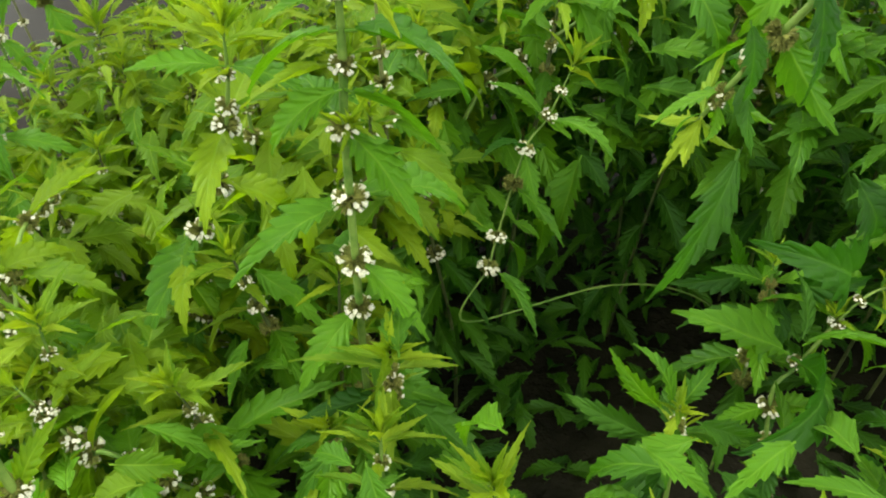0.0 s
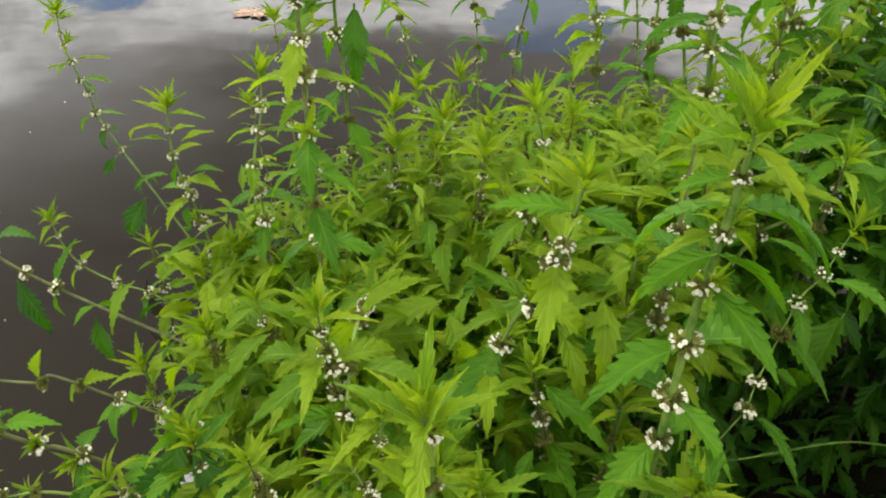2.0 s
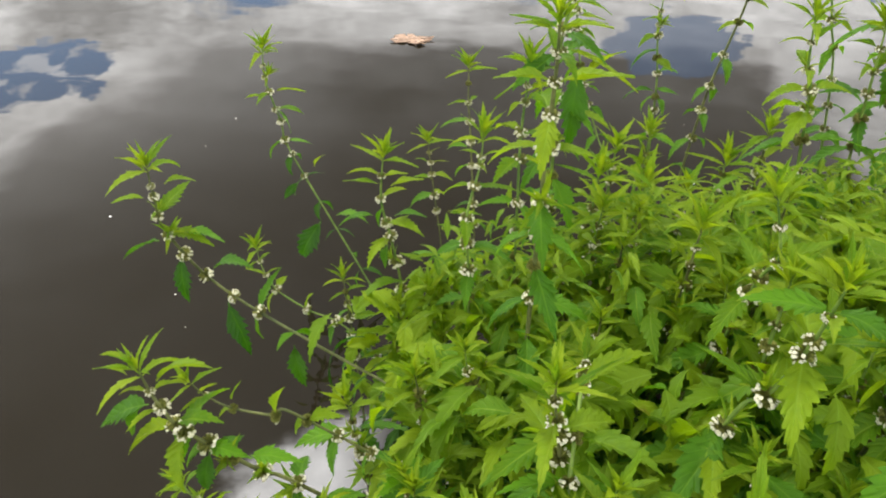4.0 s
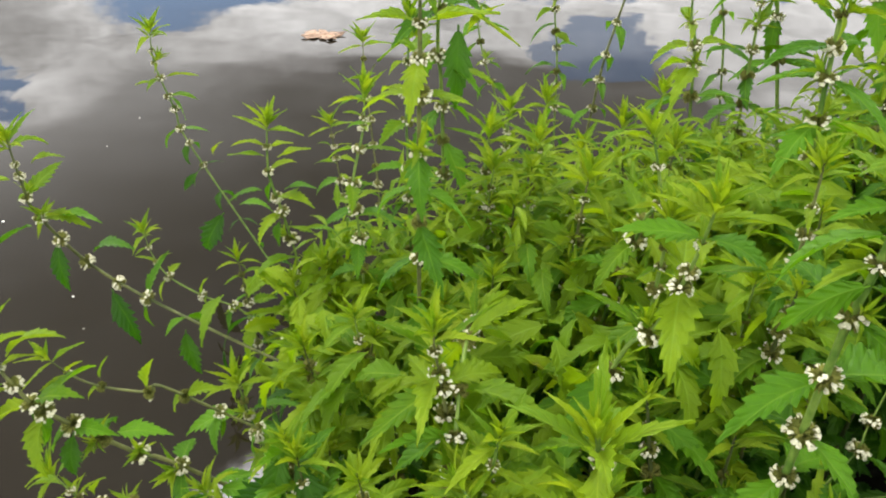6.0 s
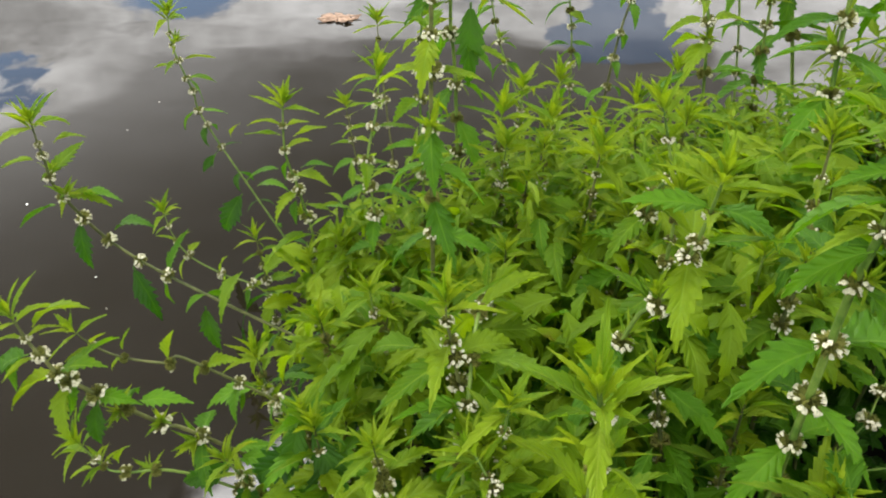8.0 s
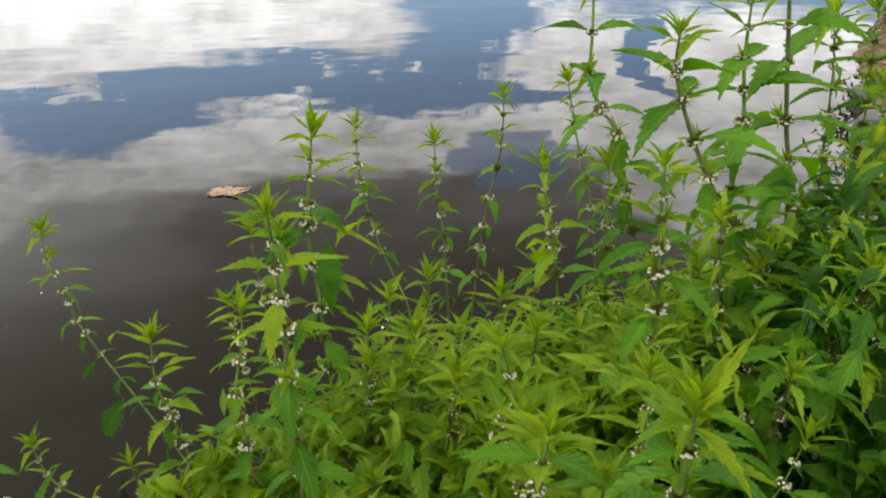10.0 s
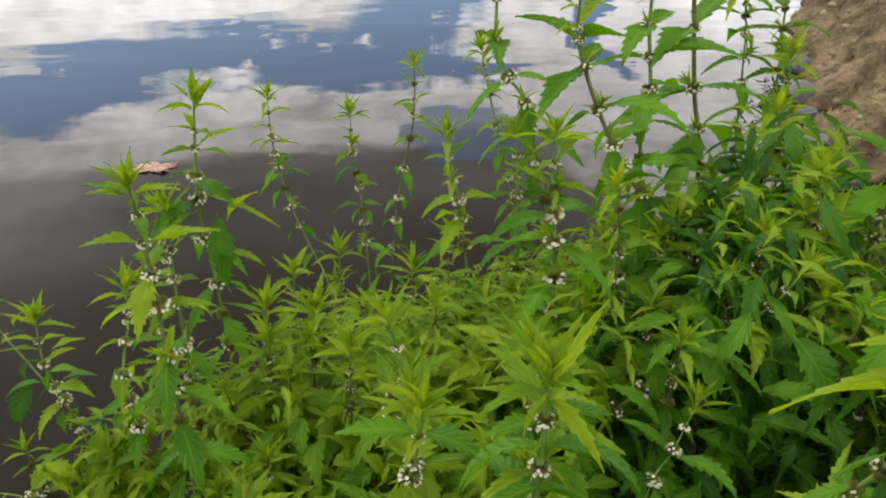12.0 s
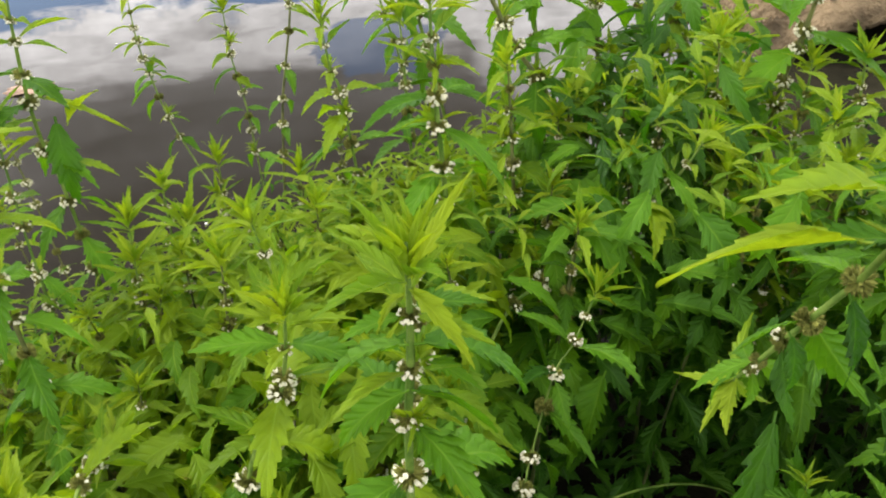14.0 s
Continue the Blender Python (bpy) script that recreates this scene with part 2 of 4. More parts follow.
# ---- mesh helpers ----
def mesh_of(name, verts, faces, mats, face_mats=None, uvs=None, smooth=True):
    me = bpy.data.meshes.new(name)
    me.from_pydata([tuple(v) for v in verts], [], faces)
    for m in mats:
        me.materials.append(m)
    if face_mats is not None:
        me.polygons.foreach_set("material_index", face_mats)
    if uvs is not None:
        layer = me.uv_layers.new(name="UVMap")
        loops = np.empty(len(me.loops), int)
        me.loops.foreach_get("vertex_index", loops)
        layer.data.foreach_set("uv", np.asarray(uvs, float)[loops].ravel())
    me.polygons.foreach_set("use_smooth", [smooth] * len(me.polygons))
    me.update()
    return me


def child(name, me, parent, m=None, label=""):
    ob = new(name, me)
    ob.parent = parent
    if m is not None:
        ob.matrix_basis = m
    if label:
        tagged(ob, label)
    return ob


def leaf_shape(rng, width=0.17, teeth=9, depth=0.34, droop=0.35, fold=0.35, twist=0.0):
    """A toothed lance-shaped leaf of length 1 along +y, upper side +z: points, faces, uv."""
    rows = []
    for i in range(teeth):
        a, b = 0.06 + 0.94 * i / teeth, 0.06 + 0.94 * (i + 1) / teeth
        rows += [(a, 0), (a + 0.62 * (b - a), 1)]
    rows.append((1.0, 2))

    def half(u):
        base = (u / 0.32) ** 0.7 if u < 0.32 else ((1 - u) / 0.68) ** 1.0
        return width * max(base, 0.0)

    verts, uvs, faces = [], [], []
    lean = rng.uniform(-0.06, 0.06)
    for k, (u, tip) in enumerate(rows):
        for side in (-1, -0.5, 0, 0.5, 1):
            w = half(min(u, 0.995))
            cut = 1.0 if tip else 1.0 - depth * (0.65 + 0.7 * (1 - u)) * 0.8
            reach = abs(side)
            x = side * w * (cut if reach == 1 else 0.5 * (1 + cut) * 0.98)
            if tip == 1 and reach == 1:
                x *= rng.uniform(0.94, 1.1)
            y = u + (0.07 * reach if tip == 1 else 0.012 * reach) * (1 - 0.5 * u)
            z = fold * abs(x) + (0.02 if tip == 0 else -0.016) * (reach > 0) * min(1, w * 8)
            z += 0.012 * math.sin(9 * u + 3 * side + lean * 40)
            x += lean * u * u + twist * z
            # the blade bends downwards towards its end
            ang = droop * u
            yy, zz = y * math.cos(ang) + z * math.sin(ang) * 0.4, z * math.cos(ang) - y * math.sin(ang) * 0.75
            c, s = math.cos(twist * u), math.sin(twist * u)
            verts.append((x * c - zz * s * 0.3, yy, zz * c + x * s))
            uvs.append((0.5 + 0.5 * side, u))
        if k:
            o = 5 * (k - 1)
            faces += [(o + j, o + j + 1, o + j + 6, o + j + 5) for j in range(4)]
    # stalk
    o = len(verts)
    for y in (0.0, 0.075):
        for ang in range(4):
            verts.append((0.012 * math.cos(ang * math.pi / 2), y, 0.012 * math.sin(ang * math.pi / 2) - 0.004))
            uvs.append((0.5, 0.02))
    faces += [(o + j, o + (j + 1) % 4, o + 4 + (j + 1) % 4, o + 4 + j) for j in range(4)]
    return np.array(verts), faces, uvs


def leaf_set(name, mat, count, seed, **shape):
    rng = random.Random(seed)
    out = []
    for i in range(count):
        s = dict(shape)
        s["droop"] = rng.uniform(*shape["droop"])
        s["fold"] = rng.uniform(*shape["fold"])
        s["twist"] = rng.uniform(-0.5, 0.5)
        s["width"] = rng.uniform(*shape["width"])
        out.append(leaf_mesh(name, mat, rng, s))
    return out


def leaf_mesh(name, mat, rng, s):
    v, f, uv = leaf_shape(rng, **s)
    return mesh_of(name, v, f, [mat], uvs=uv)


LEAVES = leaf_set("leaf", LEAF, 9, 3, width=(0.18, 0.23), teeth=8, depth=0.36, droop=(0.25, 1.1), fold=(0.2, 0.6))
PALE = leaf_set("leaf_pale", SUNLIT, 7, 4, width=(0.195, 0.245), teeth=8, depth=0.38, droop=(0.15, 0.85), fold=(0.2, 0.6))
NARROW = leaf_set("leaf_upper", YOUNG, 6, 5, width=(0.10, 0.14), teeth=7, depth=0.36, droop=(0.1, 0.7), fold=(0.3, 0.8))
# Shapes in the darkened green, for leaves meant to lie in shade.
SHADY = leaf_set("leaf_shaded", DARK_LEAF, 5, 8, width=(0.165, 0.21), teeth=8, depth=0.36, droop=(0.4, 1.1), fold=(0.1, 0.45))


def turned(direction, up):
    """A turn whose +y is direction and whose +z is as near up as can be."""
    y = Vector(direction).normalized()
    x = y.cross(Vector(up))
    if x.length < 1e-4:
        x = y.cross(Vector((1, 0.2, 0)))
    x.normalize()
    z = x.cross(y)
    return Matrix((x, y, z)).transposed()


def joined(name, pieces, mats):
    """One mesh from (points, faces, uv, material index) pieces."""
    verts, faces, uvs, which = [], [], [], []
    for v, f, uv, mi in pieces:
        o = len(verts)
        verts += [tuple(p) for p in v]
        faces += [tuple(o + i for i in poly) for poly in f]
        uvs += list(uv)
        which += [mi] * len(f)
    return mesh_of(name, verts, faces, mats, which, uvs)


def shoot_tip(seed):
    """The growing end of a stem: pairs of small leaves round a bud, 3 cm high."""
    rng = random.Random(seed)
    pieces = []
    turn = rng.uniform(0, 6.28)
    for k in range(7):
        length = (0.034, 0.029, 0.028, 0.025, 0.021, 0.016, 0.010)[k] * rng.uniform(0.8, 1.15)
        lift = (0.2, 0.8, 0.95, 1.1, 1.22, 1.35, 1.48)[k]
        for side in (0, math.pi):
            a = turn + side + k * math.pi / 2 + rng.uniform(-0.2, 0.2)
            up = lift + rng.uniform(-0.15, 0.15)
            d = Vector((math.cos(a) * math.cos(up), math.sin(a) * math.cos(up), math.sin(up)))
            v, f, uv = leaf_shape(rng, width=rng.uniform(0.10, 0.14), teeth=6, depth=0.34, droop=rng.uniform(0.1, 0.8 if k == 0 else 0.45), fold=rng.uniform(0.4, 0.9))
            r = turned(d, (-d.x, -d.y, 1.0))
            at = Vector((0, 0, 0.0018 * k - 0.004))
            pieces.append(([r @ Vector(p) * length + at for p in v], f, uv, 0))
    return joined("shoot_tip", pieces, [TIP])


TIPS = [shoot_tip(40 + i) for i in range(6)]


def whorl_meshes(seed, open_share):
    """A dense ring of stalkless sharp-toothed buds round the stem, 14 mm across, and the white florets that open on its rim."""
    rng = random.Random(seed)
    buds, florets = [], []
    for i in range(56):
        a = rng.choice((0, math.pi)) + rng.gauss(0, 1.0)
        up = rng.uniform(-0.7, 0.85)
        d = Vector((math.cos(a) * math.cos(up), math.sin(a) * math.cos(up), math.sin(up)))
        r = turned(d, (0, 0, 1))
        start, size = 0.0016, rng.uniform(0.0034, 0.0046)
        v = []
        for y, w in ((0, 0.0007), (0.55, 0.0012), (0.8, 0.0011)):
            v += [(w * math.cos(q * 1.2566), start + y * size, w * math.sin(q * 1.2566)) for q in range(5)]
        # five sharp sepal points
        v += [(0.0016 * math.cos((q + 0.5) * 1.2566), start + size * 1.22, 0.0016 * math.sin((q + 0.5) * 1.2566)) for q in range(5)]
        f = [(b * 5 + q, b * 5 + (q + 1) % 5, b * 5 + 5 + (q + 1) % 5, b * 5 + 5 + q) for b in range(2) for q in range(5)]
        f += [(10 + q, 10 + (q + 1) % 5, 15 + q) for q in range(5)]
        buds.append(([r @ Vector(p) for p in v], f, [(0, 0)] * len(v), 0))
        if rng.random() < open_share * (1.6 if -0.4 < up < 0.38 else 0.15):
            s = rng.uniform(0.5, 0.72)
            v = [(0.0008 * math.cos(q * 1.5708), start + size * 0.8, 0.0008 * math.sin(q * 1.5708)) for q in range(4)]
            v += [(0.0011 * math.cos(q * 1.5708), start + size + 0.0010, 0.0011 * math.sin(q * 1.5708)) for q in range(4)]
            f = [(q, (q + 1) % 4, 4 + (q + 1) % 4, 4 + q) for q in range(4)] + [(4, 5, 6, 7)]
            spin = rng.uniform(0, 1.57)
            for q in range(4):
                o = len(v)
                c, t = q * 1.5708 + spin, start + size + 0.0010
                for dr, dw, dy in ((0.0005, 0.0006, 0.0), (0.0012, 0.0010, 0.0006), (0.0018, 0.0006, 0.0004)):
                    for e in (-1, 1):
                        v.append((dr * s * math.cos(c) - e * dw * s * math.sin(c), t + dy, dr * s * math.sin(c) + e * dw * s * math.cos(c)))
                f += [(o, o + 1, o + 3, o + 2), (o + 2, o + 3, o + 5, o + 4)]
            florets.append(([r @ Vector(p) for p in v], f, [(0, 0)] * len(v), 0))
    return joined("flower_whorl", buds, [CALYX]), joined("corolla", florets, [PETAL]) if florets else None


WHORLS = [whorl_meshes(70 + i, s) for i, s in enumerate((0.95, 0.8, 0.58, 1.0, 0.16, 0.07, 0.0))]


def smooth_path(points, steps=8):
    """Points along a smooth line through the given ones."""
    p = [Vector(q) for q in points]
    p = [p[0] * 2 - p[1]] + p + [p[-1] * 2 - p[-2]]
    out = []
    for i in range(1, len(p) - 2):
        a, b, c, d = p[i - 1 : i + 3]
        for k in range(steps):
            t = k / steps
            out.append(0.5 * (2 * b + (c - a) * t + (2 * a - 5 * b + 4 * c - d) * t * t + (3 * b - a - 3 * c + d) * t**3))
    out.append(p[-2])
    return out


def tube(line, radii, sides=8, square=0.22):
    """Points and faces of a stem along a line, with a slightly square section."""
    verts, faces = [], []
    ref = Vector((0.3, 1, 0.1))
    for i, (q, r) in enumerate(zip(line, radii)):
        t = (line[min(i + 1, len(line) - 1)] - line[max(i - 1, 0)]).normalized()
        x = t.cross(ref).normalized()
        y = t.cross(x)
        for k in range(sides):
            a = 2 * math.pi * k / sides
            w = r * (1 + square * (0.5 if k % 2 == 0 else -0.5))
            verts.append(q + x * math.cos(a) * w + y * math.sin(a) * w)
        if i:
            o = sides * (i - 1)
            faces += [(o + k, o + (k + 1) % sides, o + sides + (k + 1) % sides, o + sides + k) for k in range(sides)]
    faces.append(tuple(range(sides))[::-1])
    faces.append(tuple(range(len(verts) - sides, len(verts))))
    return verts, faces


SERIAL = [0]


def gypsywort(path, leaf=0.05, radius=0.0017, bloom=0.5, root=None, label="", tip=1.0, gap=0.030, lean=0.35, seed=0, shade_below=0.2, nodes=15, blooms=8, extra=(), own=True, bare=0.0, rise=0.75, green=False):
    """One flowering stem. path: from its tip downwards; root: where it leaves the ground."""
    SERIAL[0] += 1
    rng = random.Random(1000 + SERIAL[0] + 7919 * seed)
    pts = [Vector(p) for p in path]
    low = pts[-1]
    way = (pts[-1] - pts[-2]).normalized()
    if root is None:
        drop = max(low.z + 0.02, 0.02)
        root = (low.x + way.x * drop * 0.35 + rng.uniform(-0.01, 0.01), low.y + way.y * drop * 0.3, -0.03)
    root = Vector(root)
    mid = low.lerp(root, 0.5) + way * (root - low).length * 0.12
    line = smooth_path(pts + [mid, root])
    along = [0.0]
    for a, b in zip(line, line[1:]):
        along.append(along[-1] + (b - a).length)
    total = along[-1]
    plant = new("gypsywort")
    plant.location = root
    tagged(plant, label or "upright green gypsywort with toothed leaves and white flower whorls", "plant", "gypsywort stand at the water")
    inv = Matrix.Translation(-root)

    def at(s):
        i = int(np.searchsorted(along, min(max(s, 0.0), total * 0.9999), side="right")) - 1
        f = (s - along[i]) / max(along[i + 1] - along[i], 1e-9)
        p = line[i].lerp(line[i + 1], f)
        return p, (line[i] - line[i + 1]).normalized()

    radii = [0.66 * radius * (0.45 + 0.55 * min(1, s / 0.06)) * (1 + 0.35 * min(s, 0.3) / 0.4) for s in along]
    v, f = tube([q - root for q in line], radii)
    # fill stems take the colour with shade in it
    child("stem", mesh_of("stem", v, f, [STEM_SHADED if not own else STEM if rng.random() < 0.7 else STEM_RED]), plant)
    p, t = at(0.012 * tip)
    m = turned(t.cross(Vector((0.2, 0.9, 0.1))), t).to_4x4()
    child("shoot_tip", rng.choice(TIPS), plant, inv @ Matrix.Translation(p) @ m @ Matrix.Scale(tip * rng.uniform(0.9, 1.1), 4))
    # plants on the sunward left mostly get the leaves coloured as if lit
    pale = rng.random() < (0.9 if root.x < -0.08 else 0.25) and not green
    for start, end, sort in extra:
        d = Vector(end) - Vector(start)
        # sort D: shade put into the leaf's colour, and tilted off the sun
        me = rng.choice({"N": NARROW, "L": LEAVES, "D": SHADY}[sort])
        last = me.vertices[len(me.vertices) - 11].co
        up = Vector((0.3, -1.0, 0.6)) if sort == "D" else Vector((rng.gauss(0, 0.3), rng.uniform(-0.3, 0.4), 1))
        r = turned(d, up) @ Matrix.Rotation(-math.atan2(last.z, last.y), 3, "X")
        child("leaf", me, plant, inv @ Matrix.Translation(start) @ r.to_4x4() @ Matrix.Scale(d.length / last.length, 4))
    marks = [along[8 * i] for i in range(1, len(pts))] if len(pts) > 3 or own else []
    snapped = False
    s, k, spin = 0.018 * tip, 0, rng.uniform(0, 6.28)
    while s < total - 0.02 and k < nodes:
        p, t = at(s)
        x = t.cross(Vector((0.31, 0.95, 0.05))).normalized()
        y = t.cross(x)
        size = leaf * min(1.0, 0.5 + 0.15 * k) * (1.0 if k < 9 else 0.85)
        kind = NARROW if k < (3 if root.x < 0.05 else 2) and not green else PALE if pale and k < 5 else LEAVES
        # leaves low down and on the right take the green with shade in it
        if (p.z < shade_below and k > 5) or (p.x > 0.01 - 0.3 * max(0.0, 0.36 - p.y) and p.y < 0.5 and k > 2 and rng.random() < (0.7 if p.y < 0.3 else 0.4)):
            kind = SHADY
        # part of the right-hand fill is darkened as if shaded
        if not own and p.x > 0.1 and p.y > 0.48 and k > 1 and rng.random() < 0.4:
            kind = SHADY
        for side in (0, math.pi):
            if (k > 9 and rng.random() < 0.25) or (k < 8 and rng.random() < bare):
                continue
            a = spin + side + k * math.pi / 2 + rng.gauss(0, 0.22)
            out = x * math.cos(a) + y * math.sin(a)
            d = out + t * (rise - 0.12 * min(k, 6) + rng.gauss(0, 0.15)) + Vector((0, 0, -lean * min(1, k / 5)))
            d.normalize()
            up = Vector((0, 0, 1.0)) + t * 0.6 + Vector((rng.gauss(0, 0.25), rng.gauss(0, 0.25), 0))
            r = turned(d, up).to_4x4()
            size_now = size * rng.uniform(0.75, 1.2)
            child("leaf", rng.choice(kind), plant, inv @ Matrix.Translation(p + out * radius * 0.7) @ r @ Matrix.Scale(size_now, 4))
        if 1 <= k <= blooms and p.z > 0.08:
            share = bloom * (1.0 if 1 <= k <= 6 else 0.35)
            bud, flo = WHORLS[rng.choice((0, 1, 3) if snapped else (0, 1, 2, 3))] if rng.random() < share or (snapped and bloom > 0.5) else WHORLS[rng.choice((4, 5, 6))]
            grow = (0.62, 0.8, 1.0, 1.08)[min(k, 4) - 1] * rng.uniform(0.85, 1.12) * (0.5 + 0.5 * min(leaf / 0.055, 1.15))
            spin_w = Matrix.Rotation(spin + k * math.pi / 2, 3, "Z")
            m = inv @ Matrix.Translation(p) @ (turned(t.cross(x), t) @ spin_w).to_4x4() @ Matrix.Scale(grow, 4)
            whorl = child("flower_whorl", bud, plant, m)
            if flo:
                child("corolla", flo, whorl, None, "small white open florets")
            if 2 <= k < 9 and rng.random() < (0.5 if own and leaf >= 0.05 else 0.15):
                a = spin + k * math.pi / 2 + rng.choice((0, math.pi))
                out = (x * math.cos(a) + y * math.sin(a) + t * 1.1).normalized()
                r = turned(out.cross(Vector((0.1, 0.2, 1))), out).to_4x4()
                child("side_shoot", rng.choice(TIPS), plant, inv @ Matrix.Translation(p + out * 0.004) @ r @ Matrix.Scale(rng.uniform(0.45, 0.8), 4))
        step = gap * min(1.0, 0.45 + 0.13 * k) * rng.uniform(0.88, 1.12) * (1.0 if k < 8 else 1.25)
        near = [m for m in marks if s + 0.45 * step < m < s + 1.55 * step]
        snapped = bool(near)
        s = near[0] if near else s + step
        k += 1
    return plant


# ---- ground and water ----
SHORE = [(-9.0, -2.0), (-0.55, 0.12), (-0.3, 0.5), (0.1, 0.72), (0.45, 0.95), (0.66, 1.5), (0.86, 2.4), (1.6, 4.2), (5.0, 8.0), (30.0, 30.0)]


def shore_distance(x, y):
    """Metres from the water's edge, positive on land."""
    best, sign = 1e9, 1.0
    for (ax, ay), (bx, by) in zip(SHORE, SHORE[1:]):
        dx, dy = bx - ax, by - ay
        t = np.clip(((x - ax) * dx + (y - ay) * dy) / (dx * dx + dy * dy), 0, 1)
        d = math.hypot(x - ax - t * dx, y - ay - t * dy)
        if d < best:
            best, sign = d, 1.0 if dx * (y - ay) - dy * (x - ax) < 0 else -1.0
    return best * sign


def ground_height(x, y):
    d = shore_distance(x, y)
    bump = 0.025 * noise.noise((x * 5, y * 5, 0.3)) + 0.008 * noise.noise((x * 19, y * 19, 1.3))
    if d < 0:
        return max(-0.6, 0.9 * d) - 0.01 + bump * min(1, -d)
    return 0.16 * (1 - math.exp(-d * 1.6)) + 0.05 * min(d, 4) ** 0.5 - 0.012 + bump * min(1, 0.3 + d) + 0.2 * noise.noise((x * 0.05, y * 0.05, 2)) * min(1, d / 8)


def bank_edge(y):
    """Where the bank meets the water, as x at a given y."""
    return float(np.interp(y, (1.2, 1.6, 2.0, 2.2, 2.5, 3.1, 4.0), (0.84, 0.79, 0.82, 0.88, 0.98, 1.17, 1.6)))


def bank_height(x, y):
    d = max(x - bank_edge(y), 0.0)
    dip = min(x - bank_edge(y), 0.0)
    q = Vector((x, y, 0.0))
    z = 0.012 + 0.27 * (1 - math.exp(-2.6 * d))
    z += 0.10 * noise.fractal(q * 2.6, 0.9, 2.0, 3) * min(1, d * 4) * 0.5
    # crumbling steps that run aslant, with open cracks between them
    step = (x * 0.45 + y) * 4.2 + 0.9 * noise.noise(q * 3.0 + Vector((4, 1, 7)))
    z += 0.055 * (step - math.floor(step)) ** 3
    gap = abs(noise.noise(Vector((x * 2.2 + y * 1.2, y * 6.0 - x * 2.5, 3.3))))
    z -= 0.06 * max(0.0, 1 - gap / 0.05) * min(1, d * 6)
    z += 0.016 * noise.fractal(q * 13, 0.6, 2.1, 5) + 0.006 * abs(noise.noise(q * 55)) + 0.005 * noise.noise(q * 110)
    # washed-out hole in the slope
    hole = ((x - 0.90) / 0.09) ** 2 + ((y - 2.08) / 0.07) ** 2
    # runs out under the dark soil further inland
    ragged = 0.5 * noise.fractal(q * 2.0 + Vector((9, 9, 9)), 0.8, 2.0, 3)
    out = max(d - 1.25 + ragged, (y - 3.45 + ragged) * 1.2, 0.0)
    z -= min(0.5, 0.9 * out)
    return z + 1.2 * dip - 0.09 * max(0.0, 1 - hole) ** 0.5


def spread(lo, hi, near, count):
    """Grid lines that stand close together near the plants and wide apart far off."""
    t = np.linspace(-1, 1, count)
    g = np.sign(t) * (np.exp(np.abs(t) * 5.2) - 1) / (math.exp(5.2) - 1)
    return [near + (hi - near) * v if v > 0 else near + (near - lo) * v for v in g]


xs, ys = spread(-400, 400, 0.3, 150), spread(-400, 400, 0.9, 150)


def under_bank(x, y):
    z = ground_height(x, y)
    if 1.5 < y < 3.5 and bank_edge(y) - 0.06 < x < bank_edge(y) + 1.1:
        z = min(z, 0.012) if y < 1.95 and x > bank_edge(y) + 0.05 else min(z, -0.05 if x < bank_edge(y) + 0.3 else 0.03)
    return z


verts = [(x, y, under_bank(x, y)) for y in ys for x in xs]
faces = [(j * 150 + i, j * 150 + i + 1, j * 150 + i + 151, j * 150 + i + 150) for j in range(149) for i in range(149)]
tagged(new("ground", mesh_of("ground", verts, faces, [SOIL])), "dark wet soil of the bank running into the water", "ground", kind="structure")
verts = [(x, y, 0.0) for y in (-400, 0, 400) for x in (-400, 0, 400)]
faces = [(j * 3 + i, j * 3 + i + 1, j * 3 + i + 4, j * 3 + i + 3) for j in range(2) for i in range(2)]
tagged(new("water", mesh_of("water", verts, faces, [WATER])), "still murky brown water reflecting blue sky and clouds", "water", kind="structure")


def rock(name, at, size, mat, seed, label, group="", flat=0.6, turn=0.0, layers=0.0, res=5):
    """A worn stone: a rounded block, pushed in and out by noise, with level layers."""
    bm = bmesh.new()
    bmesh.ops.create_icosphere(bm, subdivisions=res, radius=1.0)
    o = Vector((seed * 3.1, seed * 1.7, seed * 0.9))
    for v in bm.verts:
        c = v.co.copy()
        box = max(abs(c.x), abs(c.y), abs(c.z) * 0.95)
        c = c / box * (1 - flat) + c * flat if box > 0 else c
        w = Vector((c.x * size[0], c.y * size[1], c.z * size[2]))
        q = w * 6
        n1 = noise.fractal(q * 0.55 + o, 0.9, 2.1, 4)
        c *= 1 + 0.13 * n1
        if layers:
            step = w.z * layers + noise.noise(q * 0.4 + o) * 1.2
            c.x *= 1 + 0.05 * math.sin(step * 6.28)
            c.y *= 1 + 0.05 * math.sin(step * 6.28)
        v.co = Vector((c.x * size[0], c.y * size[1], c.z * size[2]))
        v.co += Vector(noise.noise_vector(q * 5.0 + o)) * 0.010 + Vector(noise.noise_vector(q * 14.0 + o)) * 0.004
        v.co.z += 0.05 * min(1, size[0]) * noise.fractal(q * 1.4 + o, 0.8, 2.1, 5)
    me = bpy.data.meshes.new(name)
    bm.to_mesh(me)
    bm.free()
    me.materials.append(mat)
    me.polygons.foreach_set("use_smooth", [True] * len(me.polygons))
    ob = new(name, me)
    ob.matrix_basis = pose(*at, 0, 0, turn)
    return tagged(ob, label, "rock", group)


